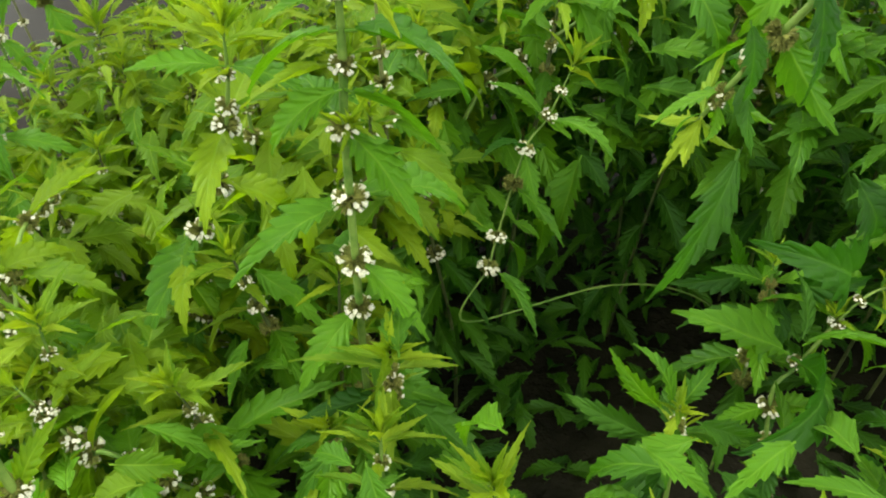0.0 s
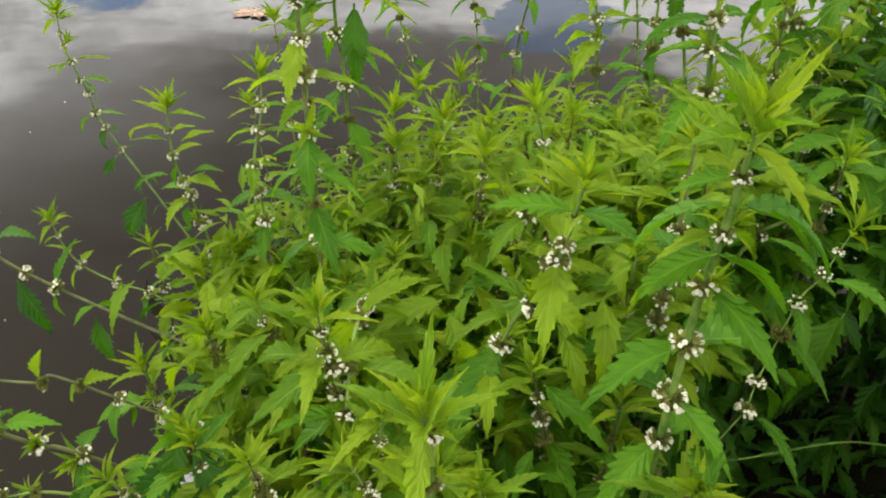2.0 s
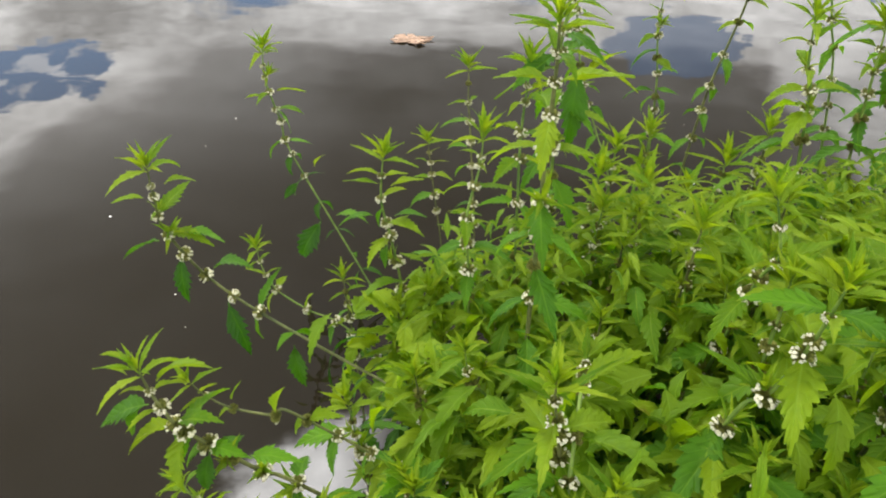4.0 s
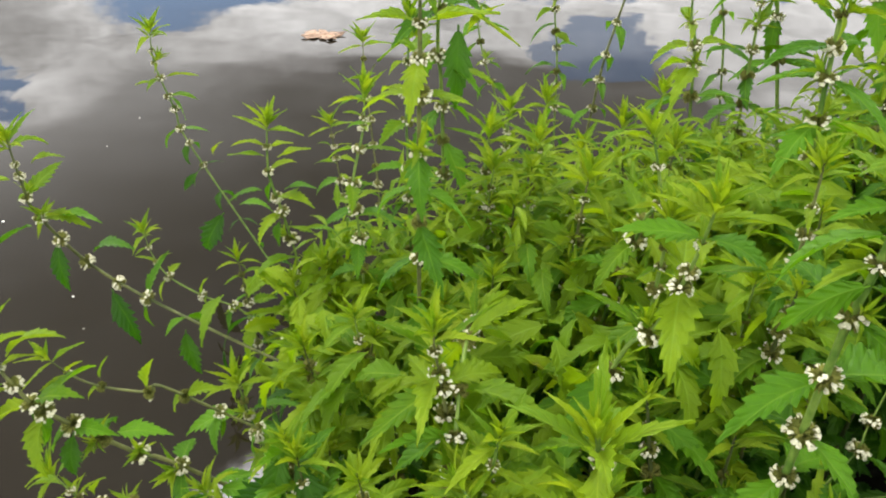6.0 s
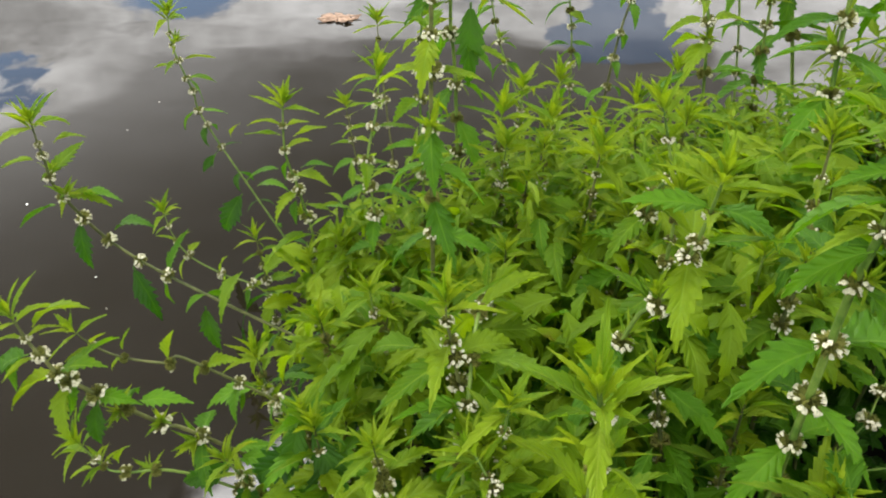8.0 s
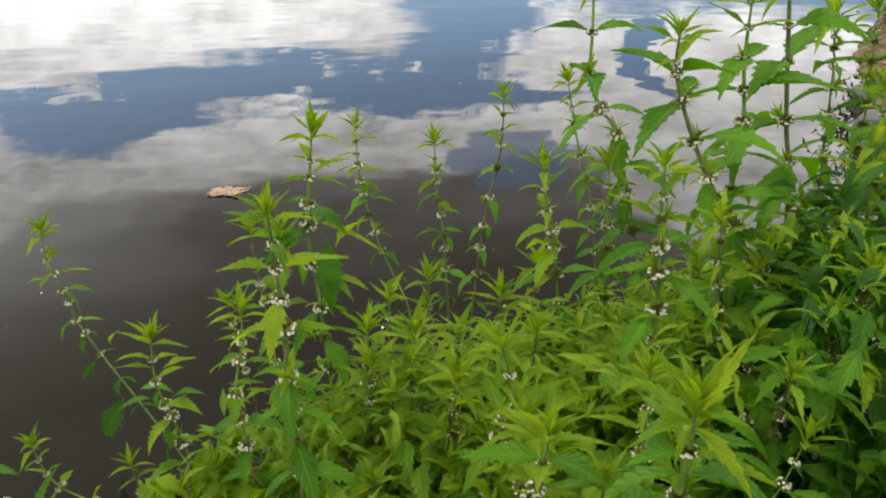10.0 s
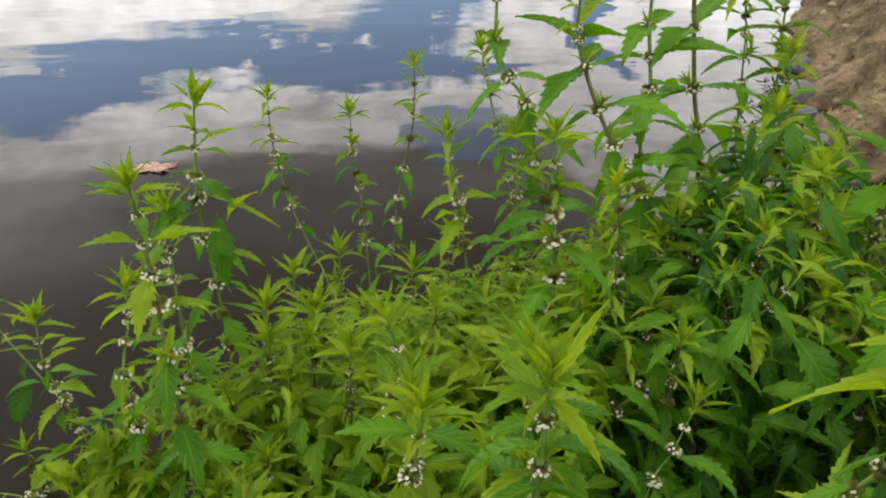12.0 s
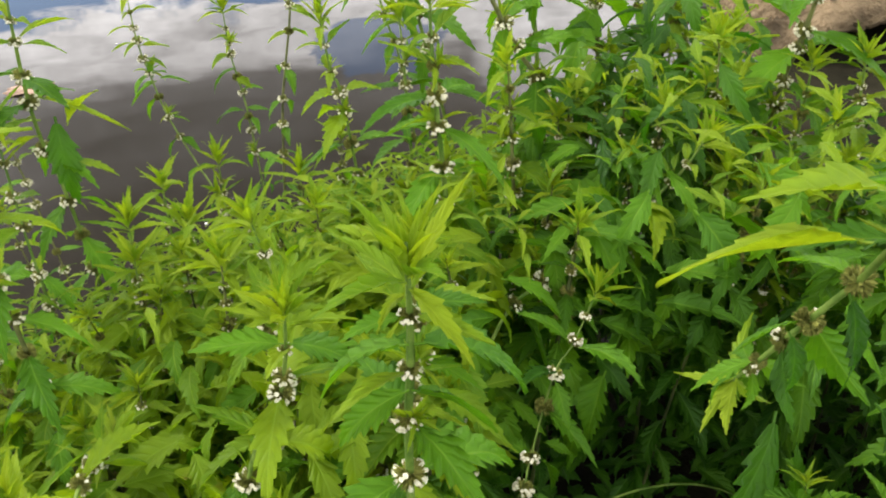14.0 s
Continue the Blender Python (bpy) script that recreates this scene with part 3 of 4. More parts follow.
def earth_bank():
    n, m = 200, 250
    ds = [-0.06 + 1.96 * (k / (n - 1)) ** 1.5 for k in range(n)]
    rows = []
    for j in range(m):
        rows.append([(bank_edge(y) + d, y, bank_height(bank_edge(y) + d, y)) for d in ds for y in [3.9 - 2.26 * (j / (m - 1)) ** 0.8 + 0.05 * noise.noise((d * 5, 2.2, 1.0)) * (j / (m - 1))]])
    # the undercut face towards the plants
    lip = rows[-1]
    for k in range(1, 15):
        f = k / 14
        rows.append([(x, y - 0.018 * math.sin(3.14 * min(1, f * 2.5)) + 0.5 * max(0, f - 0.25) ** 1.2, z - 0.055 * min(1, f * 3) - 0.10 * f * f + 0.012 * noise.noise((x * 22, f * 7, 5.0))) for x, y, z in lip])
    verts = [v for row in rows for v in row]
    faces = [(j * n + i, (j + 1) * n + i, (j + 1) * n + i + 1, j * n + i + 1) for j in range(len(rows) - 1) for i in range(n - 1)]
    tagged(new("earth_bank", mesh_of("earth_bank", verts, faces, [ROCK])), "bare brown crumbling earth bank sloping down to the water", "bank", kind="structure")


earth_bank()


def earth_clods():
    """Loose crumbs and pebbles lying on the bare slope."""
    rng = random.Random(14)
    bm = bmesh.new()
    bmesh.ops.create_icosphere(bm, subdivisions=1, radius=1.0)
    base = [v.co.copy() for v in bm.verts]
    tris = [tuple(v.index for v in f.verts) for f in bm.faces]
    bm.free()
    pieces = []
    for _ in range(420):
        y = rng.uniform(1.66, 3.0)
        x = bank_edge(y) + 0.03 + 1.1 * rng.random() ** 1.6
        r = 0.003 + 0.016 * rng.random() ** 4
        size = Vector((rng.uniform(0.7, 1.4), rng.uniform(0.7, 1.3), rng.uniform(0.4, 0.8))) * r
        at = Vector((x, y, bank_height(x, y) + 0.25 * size.z))
        pieces.append(([Vector((p.x * size.x, p.y * size.y, p.z * size.z)) * rng.uniform(0.75, 1.2) + at for p in base], tris, [(0, 0)] * len(base), 0))
    ob = new("earth_clods", joined("earth_clods", pieces, [CLOD]))
    tagged(ob, "loose crumbs of pale earth and small pebbles on the slope", "pebbles", kind="stuff")


earth_clods()
for i, (x, y, s) in enumerate(((0.80, 2.05, 0.040), (0.87, 2.24, 0.05), (0.77, 1.86, 0.035), (0.96, 2.52, 0.05), (0.74, 1.62, 0.03))):
    rock("shore_stone", (x, y, 0.012), (s, s * 0.8, s * 0.55), STONE, 10 + i, "wet dark grey stone at the water's edge", "stones at the edge", turn=40 * i, res=4)


def floating_leaf():
    """A dead leaf, torn and crumpled, lying on the water."""
    rng = random.Random(9)
    n, rings = 48, (0.18, 0.42, 0.68, 1.0)
    verts = [(0, 0, 0.006)]
    ragged = [rng.uniform(-0.14, 0.10) for _ in range(n)]
    for ring in rings:
        for k in range(n):
            a = 2 * math.pi * k / n
            lobe = 0.62 + 0.34 * abs(math.sin(a * 2.0 + 0.4)) + 0.12 * math.sin(a * 5 + 1) + ragged[k] * ring
            x, y = 0.056 * ring * lobe * math.cos(a), 0.036 * ring * lobe * math.sin(a)
            z = 0.003 + 0.005 * noise.noise((x * 80, y * 80, 4.0)) + 0.002 * ring * math.sin(4 * a)
            verts.append((x, y, max(z, 0.0008)))
    faces = [(0, 1 + k, 1 + (k + 1) % n) for k in range(n)]
    for r in range(len(rings) - 1):
        o = 1 + r * n
        faces += [(o + k, o + n + k, o + n + (k + 1) % n, o + (k + 1) % n) for k in range(n) if r == 0 or noise.noise((k * 0.55, r * 1.7, 9.0)) < 0.28]
    ob = new("dead_leaf", mesh_of("dead_leaf", verts, faces, [DEAD]))
    solid = ob.modifiers.new("thickness", "SOLIDIFY")
    solid.thickness = 0.001
    ob.matrix_basis = pose(-0.795, 1.725, 0.001, 0, 0, 8)
    tagged(ob, "crumpled orange-brown dead leaf floating on dark water", "leaf")


floating_leaf()


def flecks():
    rng = random.Random(21)
    spots = [(-0.985, 1.114), (-0.744, 0.658), (-0.31, 2.7), (-0.43, 2.75), (-0.15, 1.45)]
    spots += [(rng.uniform(-2.2, 0.2), rng.uniform(0.5, 3.6)) for _ in range(26)]
    verts, faces = [], []
    for x, y in spots:
        r = rng.choice((0.0009, 0.0013, 0.0022)) * rng.uniform(0.7, 1.3)
        o = len(verts)
        verts += [(x + r * math.cos(a) * rng.uniform(0.6, 1.4), y + r * math.sin(a), 0.0015) for a in np.linspace(0, 5.2, 6)]
        verts.append((x, y, 0.0015 + r * 0.8))
        faces += [(o + k, o + (k + 1) % 6, o + 6) for k in range(6)]
    tagged(new("floating_flecks", mesh_of("floating_flecks", verts, faces, [FLECK])), "tiny pale flecks of fluff floating on the water", "debris", kind="stuff")


flecks()

# ---- the stand of plants ----
gypsywort(((-0.565, 0.45, 0.395), (-0.57, 0.455, 0.353), (-0.573, 0.465, 0.308), (-0.538, 0.49, 0.23), (-0.359, 0.46, 0.184), (-0.276, 0.43, 0.198)), leaf=0.042, bloom=0.75, root=(-0.2, 0.44, 0.0), label="long gypsywort stem leaning out over the water with hanging leaves", extra=(((-0.569, 0.47, 0.357), (-0.536, 0.47, 0.366), "N"), ((-0.594, 0.47, 0.339), (-0.628, 0.47, 0.328), "N"), ((-0.589, 0.47, 0.296), (-0.632, 0.47, 0.268), "L"), ((-0.564, 0.47, 0.308), (-0.522, 0.47, 0.307), "L"), ((-0.569, 0.47, 0.282), (-0.574, 0.47, 0.23), "D"), ((-0.538, 0.47, 0.277), (-0.499, 0.47, 0.283), "L"), ((-0.531, 0.47, 0.239), (-0.513, 0.47, 0.182), "D"), ((-0.47, 0.47, 0.204), (-0.469, 0.47, 0.152), "D"),), bare=0.6)
gypsywort(((-0.658, 0.81, 0.347), (-0.662, 0.81, 0.299), (-0.648, 0.81, 0.241), (-0.638, 0.81, 0.196), (-0.54, 0.78, 0.053), (-0.487, 0.75, -0.009)), leaf=0.034, bloom=0.9, radius=0.0016, root=(-0.36, 0.62, -0.05), label="thin gypsywort stem bending out over the water", extra=(((-0.666, 0.805, 0.274), (-0.693, 0.805, 0.269), "N"), ((-0.646, 0.805, 0.286), (-0.606, 0.805, 0.29), "N"), ((-0.648, 0.805, 0.261), (-0.633, 0.805, 0.23), "L"), ((-0.632, 0.805, 0.158), (-0.656, 0.805, 0.129), "D"), ((-0.606, 0.805, 0.185), (-0.588, 0.805, 0.206), "N"), ((-0.581, 0.805, 0.116), (-0.537, 0.805, 0.111), "L"), ((-0.605, 0.805, 0.101), (-0.64, 0.805, 0.041), "D"),), bare=0.6)
gypsywort(((-0.402, 0.545, 0.38), (-0.409, 0.548, 0.324), (-0.404, 0.553, 0.282), (-0.398, 0.56, 0.216)), leaf=0.045, bloom=0.9, gap=0.034, extra=(((-0.412, 0.55, 0.338), (-0.446, 0.55, 0.334), "N"), ((-0.4, 0.55, 0.338), (-0.369, 0.55, 0.349), "N"), ((-0.419, 0.55, 0.304), (-0.453, 0.55, 0.286), "L"), ((-0.398, 0.55, 0.307), (-0.368, 0.55, 0.311), "L"), ((-0.41, 0.55, 0.313), (-0.414, 0.55, 0.291), "L"), ((-0.406, 0.55, 0.274), (-0.408, 0.55, 0.246), "L"), ((-0.383, 0.55, 0.27), (-0.352, 0.55, 0.269), "L"),), bare=0.6)
gypsywort(((-0.472, 0.865, 0.224), (-0.468, 0.865, 0.181), (-0.462, 0.862, 0.133), (-0.454, 0.86, 0.069)), leaf=0.034, radius=0.0014, bloom=0.6, gap=0.026, extra=(((-0.464, 0.863, 0.184), (-0.443, 0.863, 0.188), "N"), ((-0.471, 0.863, 0.183), (-0.489, 0.863, 0.185), "N"), ((-0.465, 0.863, 0.158), (-0.497, 0.863, 0.153), "N"), ((-0.461, 0.863, 0.134), (-0.498, 0.863, 0.106), "L"),), bare=0.6)
gypsywort(((-0.397, 0.79, 0.363), (-0.397, 0.79, 0.309), (-0.395, 0.79, 0.286), (-0.392, 0.79, 0.229), (-0.389, 0.79, 0.177)), leaf=0.034, radius=0.0014, bloom=0.7, gap=0.03, extra=(((-0.393, 0.79, 0.287), (-0.43, 0.79, 0.274), "L"), ((-0.397, 0.79, 0.253), (-0.423, 0.79, 0.246), "L"),), bare=0.6)
gypsywort(((-0.448, 0.26, 0.384), (-0.442, 0.26, 0.357), (-0.437, 0.26, 0.346), (-0.429, 0.265, 0.322), (-0.402, 0.295, 0.259), (-0.386, 0.31, 0.234)), leaf=0.04, bloom=0.55, gap=0.022, root=(-0.22, 0.4, 0.0), seed=2, label="low gypsywort stem stretched out over the water in full flower", extra=(((-0.46, 0.265, 0.361), (-0.482, 0.265, 0.359), "N"), ((-0.456, 0.265, 0.374), (-0.476, 0.265, 0.372), "N"), ((-0.44, 0.265, 0.362), (-0.402, 0.265, 0.38), "N"), ((-0.451, 0.265, 0.339), (-0.494, 0.265, 0.307), "L"), ((-0.459, 0.265, 0.334), (-0.47, 0.265, 0.303), "L"), ((-0.44, 0.265, 0.321), (-0.442, 0.265, 0.289), "L"), ((-0.415, 0.265, 0.308), (-0.426, 0.265, 0.268), "D"), ((-0.386, 0.265, 0.315), (-0.352, 0.265, 0.318), "L"),), bare=0.6)
gypsywort(((-0.444, 0.29, 0.343), (-0.433, 0.295, 0.322), (-0.418, 0.3, 0.31), (-0.394, 0.31, 0.3), (-0.377, 0.32, 0.291)), leaf=0.026, bloom=0.5, gap=0.03, radius=0.0012, tip=0.7, root=(-0.2, 0.42, 0.0), label="thin side stem of gypsywort with small leaves over the water", extra=(((-0.447, 0.305, 0.31), (-0.431, 0.305, 0.324), "N"), ((-0.422, 0.305, 0.312), (-0.412, 0.305, 0.331), "N"), ((-0.391, 0.305, 0.309), (-0.379, 0.305, 0.336), "N"),), bare=0.6)
gypsywort(((-0.463, 0.28, 0.252), (-0.446, 0.28, 0.223), (-0.43, 0.28, 0.221), (-0.386, 0.3, 0.202)), leaf=0.026, bloom=0.4, gap=0.026, tip=0.8, radius=0.0013, root=(-0.2, 0.36, 0.0), label="short gypsywort stem low over the water", extra=(((-0.455, 0.28, 0.235), (-0.487, 0.28, 0.219), "N"), ((-0.456, 0.28, 0.219), (-0.478, 0.28, 0.203), "N"), ((-0.433, 0.28, 0.23), (-0.417, 0.28, 0.252), "N"),), bare=0.6)
gypsywort(((-0.545, 0.55, 0.251), (-0.542, 0.55, 0.22), (-0.529, 0.55, 0.194), (-0.498, 0.55, 0.176), (-0.447, 0.55, 0.154)), leaf=0.026, bloom=0.6, radius=0.0012, tip=0.7, root=(-0.3, 0.5, 0.0), label="thin gypsywort stem slanting over the water")
gypsywort(((-0.46, 0.56, 0.226), (-0.458, 0.56, 0.2), (-0.456, 0.56, 0.166)), leaf=0.03, tip=0.8)
gypsywort(((-0.383, 0.39, 0.246), (-0.377, 0.392, 0.19), (-0.373, 0.4, 0.14)), leaf=0.05, extra=(((-0.386, 0.39, 0.201), (-0.435, 0.39, 0.17), "L"), ((-0.375, 0.39, 0.208), (-0.329, 0.39, 0.217), "L"), ((-0.402, 0.39, 0.193), (-0.407, 0.39, 0.166), "L"),), bare=0.6)
gypsywort(((-0.357, 0.52, 0.262), (-0.357, 0.52, 0.219)), leaf=0.05)
gypsywort(((-0.215, 0.315, 0.386), (-0.214, 0.316, 0.362), (-0.211, 0.317, 0.335), (-0.207, 0.32, 0.29)), leaf=0.06, bloom=1.0)
gypsywort(((-0.294, 0.41, 0.306), (-0.289, 0.413, 0.262), (-0.273, 0.42, 0.232)), leaf=0.05)
gypsywort(((-0.132, 0.17, 0.478), (-0.129, 0.17, 0.454), (-0.129, 0.17, 0.436)), leaf=0.036, tip=1.15, bloom=0.2, radius=0.0024, lean=-0.2, rise=2.4)
gypsywort(((-0.111, 0.45, 0.448), (-0.098, 0.442, 0.393), (-0.109, 0.45, 0.36)), leaf=0.05)
gypsywort(((-0.119, 0.488, 0.344), (-0.118, 0.488, 0.309), (-0.116, 0.49, 0.261)), leaf=0.05)
gypsywort(((-0.245, 0.42, 0.553), (-0.245, 0.425, 0.522), (-0.247, 0.43, 0.481), (-0.25, 0.435, 0.417)), leaf=0.049, bloom=0.95, gap=0.03, radius=0.002)
gypsywort(((-0.253, 0.57, 0.553), (-0.261, 0.574, 0.505), (-0.268, 0.58, 0.461), (-0.27, 0.585, 0.423), (-0.268, 0.59, 0.377)), leaf=0.047, bloom=0.95, gap=0.034, radius=0.002, extra=(((-0.258, 0.575, 0.467), (-0.205, 0.575, 0.438), "N"), ((-0.252, 0.575, 0.452), (-0.256, 0.575, 0.383), "D"), ((-0.268, 0.575, 0.453), (-0.316, 0.575, 0.417), "N"), ((-0.255, 0.575, 0.415), (-0.222, 0.575, 0.402), "N"), ((-0.257, 0.575, 0.503), (-0.231, 0.575, 0.496), "N"), ((-0.266, 0.575, 0.439), (-0.295, 0.575, 0.425), "N"), ((-0.246, 0.575, 0.445), (-0.217, 0.575, 0.469), "N"), ((-0.258, 0.575, 0.519), (-0.279, 0.575, 0.521), "N"),))
gypsywort(((-0.308, 0.97, 0.426), (-0.309, 0.97, 0.363), (-0.304, 0.97, 0.323), (-0.291, 0.96, 0.271), (-0.266, 0.95, 0.209), (-0.245, 0.93, 0.169)), leaf=0.036, radius=0.0015, bloom=0.6, extra=(((-0.31, 0.97, 0.394), (-0.279, 0.97, 0.398), "N"), ((-0.312, 0.97, 0.36), (-0.343, 0.97, 0.349), "N"), ((-0.309, 0.97, 0.357), (-0.274, 0.97, 0.354), "N"), ((-0.303, 0.97, 0.338), (-0.302, 0.97, 0.317), "L"), ((-0.298, 0.97, 0.314), (-0.333, 0.97, 0.285), "L"), ((-0.294, 0.97, 0.317), (-0.261, 0.97, 0.309), "L"),), bare=0.6)
gypsywort(((-0.209, 0.98, 0.403), (-0.209, 0.98, 0.338), (-0.203, 0.98, 0.289), (-0.2, 0.98, 0.239)), leaf=0.036, radius=0.0015, bloom=0.6, gap=0.034, extra=(((-0.207, 0.98, 0.388), (-0.229, 0.98, 0.392), "N"), ((-0.204, 0.98, 0.388), (-0.184, 0.98, 0.396), "N"), ((-0.207, 0.98, 0.361), (-0.23, 0.98, 0.355), "N"), ((-0.206, 0.98, 0.32), (-0.236, 0.98, 0.291), "L"), ((-0.202, 0.98, 0.292), (-0.178, 0.98, 0.292), "L"), ((-0.205, 0.98, 0.266), (-0.24, 0.98, 0.25), "L"), ((-0.202, 0.98, 0.269), (-0.173, 0.98, 0.264), "L"),), bare=0.6)
gypsywort(((-0.118, 0.88, 0.492), (-0.121, 0.88, 0.424), (-0.134, 0.88, 0.359), (-0.146, 0.88, 0.292)), leaf=0.036, radius=0.0016, bloom=0.7, gap=0.034)
gypsywort(((-0.047, 0.945, 0.492), (-0.039, 0.945, 0.448), (-0.026, 0.945, 0.387), (-0.009, 0.945, 0.319)), leaf=0.038, radius=0.0016, bloom=0.8, gap=0.032)
gypsywort(((-0.035, 0.79, 0.638), (-0.033, 0.79, 0.569), (-0.033, 0.79, 0.528), (-0.02, 0.79, 0.494), (0.004, 0.79, 0.44)), leaf=0.065, bloom=0.8, gap=0.038, radius=0.002)
gypsywort(((-0.015, 0.75, 0.461), (-0.011, 0.75, 0.407)), leaf=0.05)
gypsywort(((-0.079, 0.7, 0.478), (-0.073, 0.7, 0.422), (-0.065, 0.7, 0.386)), leaf=0.05)
gypsywort(((0.036, 0.72, 0.593), (0.036, 0.72, 0.548), (0.058, 0.72, 0.485), (0.086, 0.72, 0.429), (0.127, 0.72, 0.351)), leaf=0.08, bloom=0.8, gap=0.036, radius=0.0026)
gypsywort(((0.11, 0.79, 0.61), (0.111, 0.79, 0.542), (0.118, 0.79, 0.482), (0.112, 0.79, 0.449), (0.12, 0.79, 0.366)), leaf=0.08, bloom=0.8, gap=0.038, radius=0.0024)
gypsywort(((0.15, 0.83, 0.636), (0.155, 0.83, 0.594), (0.172, 0.83, 0.47), (0.188, 0.83, 0.384)), leaf=0.09, bloom=0.4, gap=0.045, radius=0.0028, label="tall gypsywort with large hanging leaves against the water")
gypsywort(((0.003, 0.55, 0.537), (0.003, 0.55, 0.503), (0.006, 0.55, 0.441), (0.01, 0.55, 0.38)), leaf=0.065, bloom=0.7, gap=0.034, radius=0.0022)
gypsywort(((0.259, 1.0, 0.559), (0.268, 1.0, 0.505), (0.274, 1.0, 0.456)), leaf=0.055, tip=1.6)
gypsywort(((0.305, 1.0, 0.566), (0.313, 1.0, 0.513)), leaf=0.055, tip=1.6)
gypsywort(((0.27, 0.85, 0.512), (0.279, 0.85, 0.405)), leaf=0.055, tip=1.4)
gypsywort(((0.23, 0.75, 0.49), (0.23, 0.75, 0.45), (0.256, 0.75, 0.371)), leaf=0.06, tip=1.3)
gypsywort(((0.209, 0.6, 0.481), (0.219, 0.6, 0.431)), leaf=0.05)
gypsywort(((0.057, 0.6, 0.474), (0.063, 0.6, 0.426)), leaf=0.05)
gypsywort(((0.185, 0.52, 0.445), (0.164, 0.526, 0.4), (0.116, 0.52, 0.363), (0.073, 0.5, 0.342), (0.034, 0.47, 0.319)), leaf=0.05, bloom=0.9, root=(-0.02, 0.45, 0.0))
gypsywort(((-0.023, 0.285, 0.529), (-0.023, 0.29, 0.493), (-0.024, 0.292, 0.464), (-0.026, 0.294, 0.435), (-0.027, 0.296, 0.397)), seed=5, leaf=0.062, bloom=1.0, gap=0.036, radius=0.0024, tip=1.35, label="tall near gypsywort with a yellow-green tip and dense white flower whorls", extra=(((-0.024, 0.29, 0.479), (-0.061, 0.29, 0.449), "L"), ((-0.022, 0.29, 0.479), (0.022, 0.29, 0.446), "L"), ((-0.025, 0.29, 0.493), (-0.05, 0.29, 0.482), "L"), ((-0.022, 0.29, 0.497), (0.006, 0.29, 0.495), "L"), ((-0.025, 0.29, 0.455), (-0.055, 0.29, 0.426), "L"), ((-0.024, 0.29, 0.455), (0.012, 0.29, 0.425), "L"),))
gypsywort(((-0.079, 0.35, 0.46), (-0.083, 0.354, 0.424), (-0.089, 0.354, 0.396), (-0.1, 0.357, 0.359), (-0.117, 0.36, 0.325)), leaf=0.06, bloom=1.0, gap=0.034, tip=1.15, extra=(((-0.083, 0.353, 0.429), (-0.128, 0.353, 0.429), "L"), ((-0.082, 0.353, 0.429), (-0.047, 0.353, 0.407), "L"),))
gypsywort(((0.103, 0.46, 0.375), (0.083, 0.441, 0.338), (0.068, 0.427, 0.324), (0.051, 0.405, 0.272), (0.045, 0.393, 0.257), (0.031, 0.377, 0.223), (0.138, 0.428, 0.2), (0.22, 0.46, 0.15)), leaf=0.045, radius=0.0009, bloom=0.6, gap=0.026, root=(0.34, 0.5, -0.02), nodes=7, bare=0.6, green=True, label="thin forked gypsywort stem bowed across the dark hollow", extra=(((0.079, 0.44, 0.339), (0.046, 0.45, 0.358), "L"), ((0.083, 0.43, 0.342), (0.116, 0.4, 0.332), "L"), ((0.067, 0.42, 0.325), (0.073, 0.4, 0.3), "L"), ((0.109, 0.45, 0.301), (0.103, 0.44, 0.237), "L"), ((0.051, 0.39, 0.256), (0.068, 0.34, 0.25), "L"), ((0.051, 0.405, 0.272), (0.033, 0.43, 0.268), "L"), ((0.06, 0.41, 0.28), (0.08, 0.41, 0.262), "L"), ((0.08, 0.42, 0.272), (0.083, 0.43, 0.226), "L"),))
gypsywort(((0.124, 0.325, 0.406), (0.129, 0.31, 0.437), (0.14, 0.3, 0.468), (0.148, 0.29, 0.495), (0.144, 0.27, 0.527), (0.157, 0.26, 0.539)), leaf=0.042, bloom=0.25, radius=0.0022, gap=0.024, root=(0.36, 0.3, 0.0), green=True, label="thick gypsywort branch leaning close by with many whorls", extra=(((0.136, 0.27, 0.546), (0.085, 0.27, 0.544), "N"), ((0.134, 0.27, 0.527), (0.061, 0.27, 0.514), "N"), ((0.131, 0.27, 0.506), (0.142, 0.27, 0.458), "D"), ((0.138, 0.3, 0.415), (0.109, 0.278, 0.345), "D"), ((0.113, 0.27, 0.49), (0.118, 0.27, 0.458), "D"),))
gypsywort(((0.224, 0.6, 0.438), (0.229, 0.6, 0.401)), leaf=0.062, tip=1.45)
gypsywort(((0.251, 0.52, 0.4), (0.26, 0.52, 0.362)), leaf=0.06, tip=1.4)
gypsywort(((0.247, 0.68, 0.452), (0.254, 0.68, 0.418)), leaf=0.06, tip=1.45)
gypsywort(((0.117, 0.24, 0.318), (0.122, 0.245, 0.29), (0.128, 0.25, 0.26)), leaf=0.05, tip=0.55, bloom=0.1, gap=0.022, nodes=5, green=True, radius=0.0018, extra=(((0.112, 0.245, 0.308), (0.087, 0.26, 0.335), "L"), ((0.114, 0.243, 0.312), (0.097, 0.26, 0.338), "L"), ((0.12, 0.245, 0.31), (0.14, 0.26, 0.322), "L"), ((0.116, 0.255, 0.27), (0.076, 0.28, 0.274), "D"), ((0.118, 0.24, 0.285), (0.08, 0.22, 0.273), "D"), ((0.121, 0.235, 0.296), (0.119, 0.2, 0.299), "D"), ((0.127, 0.24, 0.305), (0.162, 0.24, 0.285), "D"), ((0.12, 0.24, 0.275), (0.09, 0.21, 0.25), "D"),), bare=0.7, label="low shaded gypsywort with a crown of broad toothed leaves")
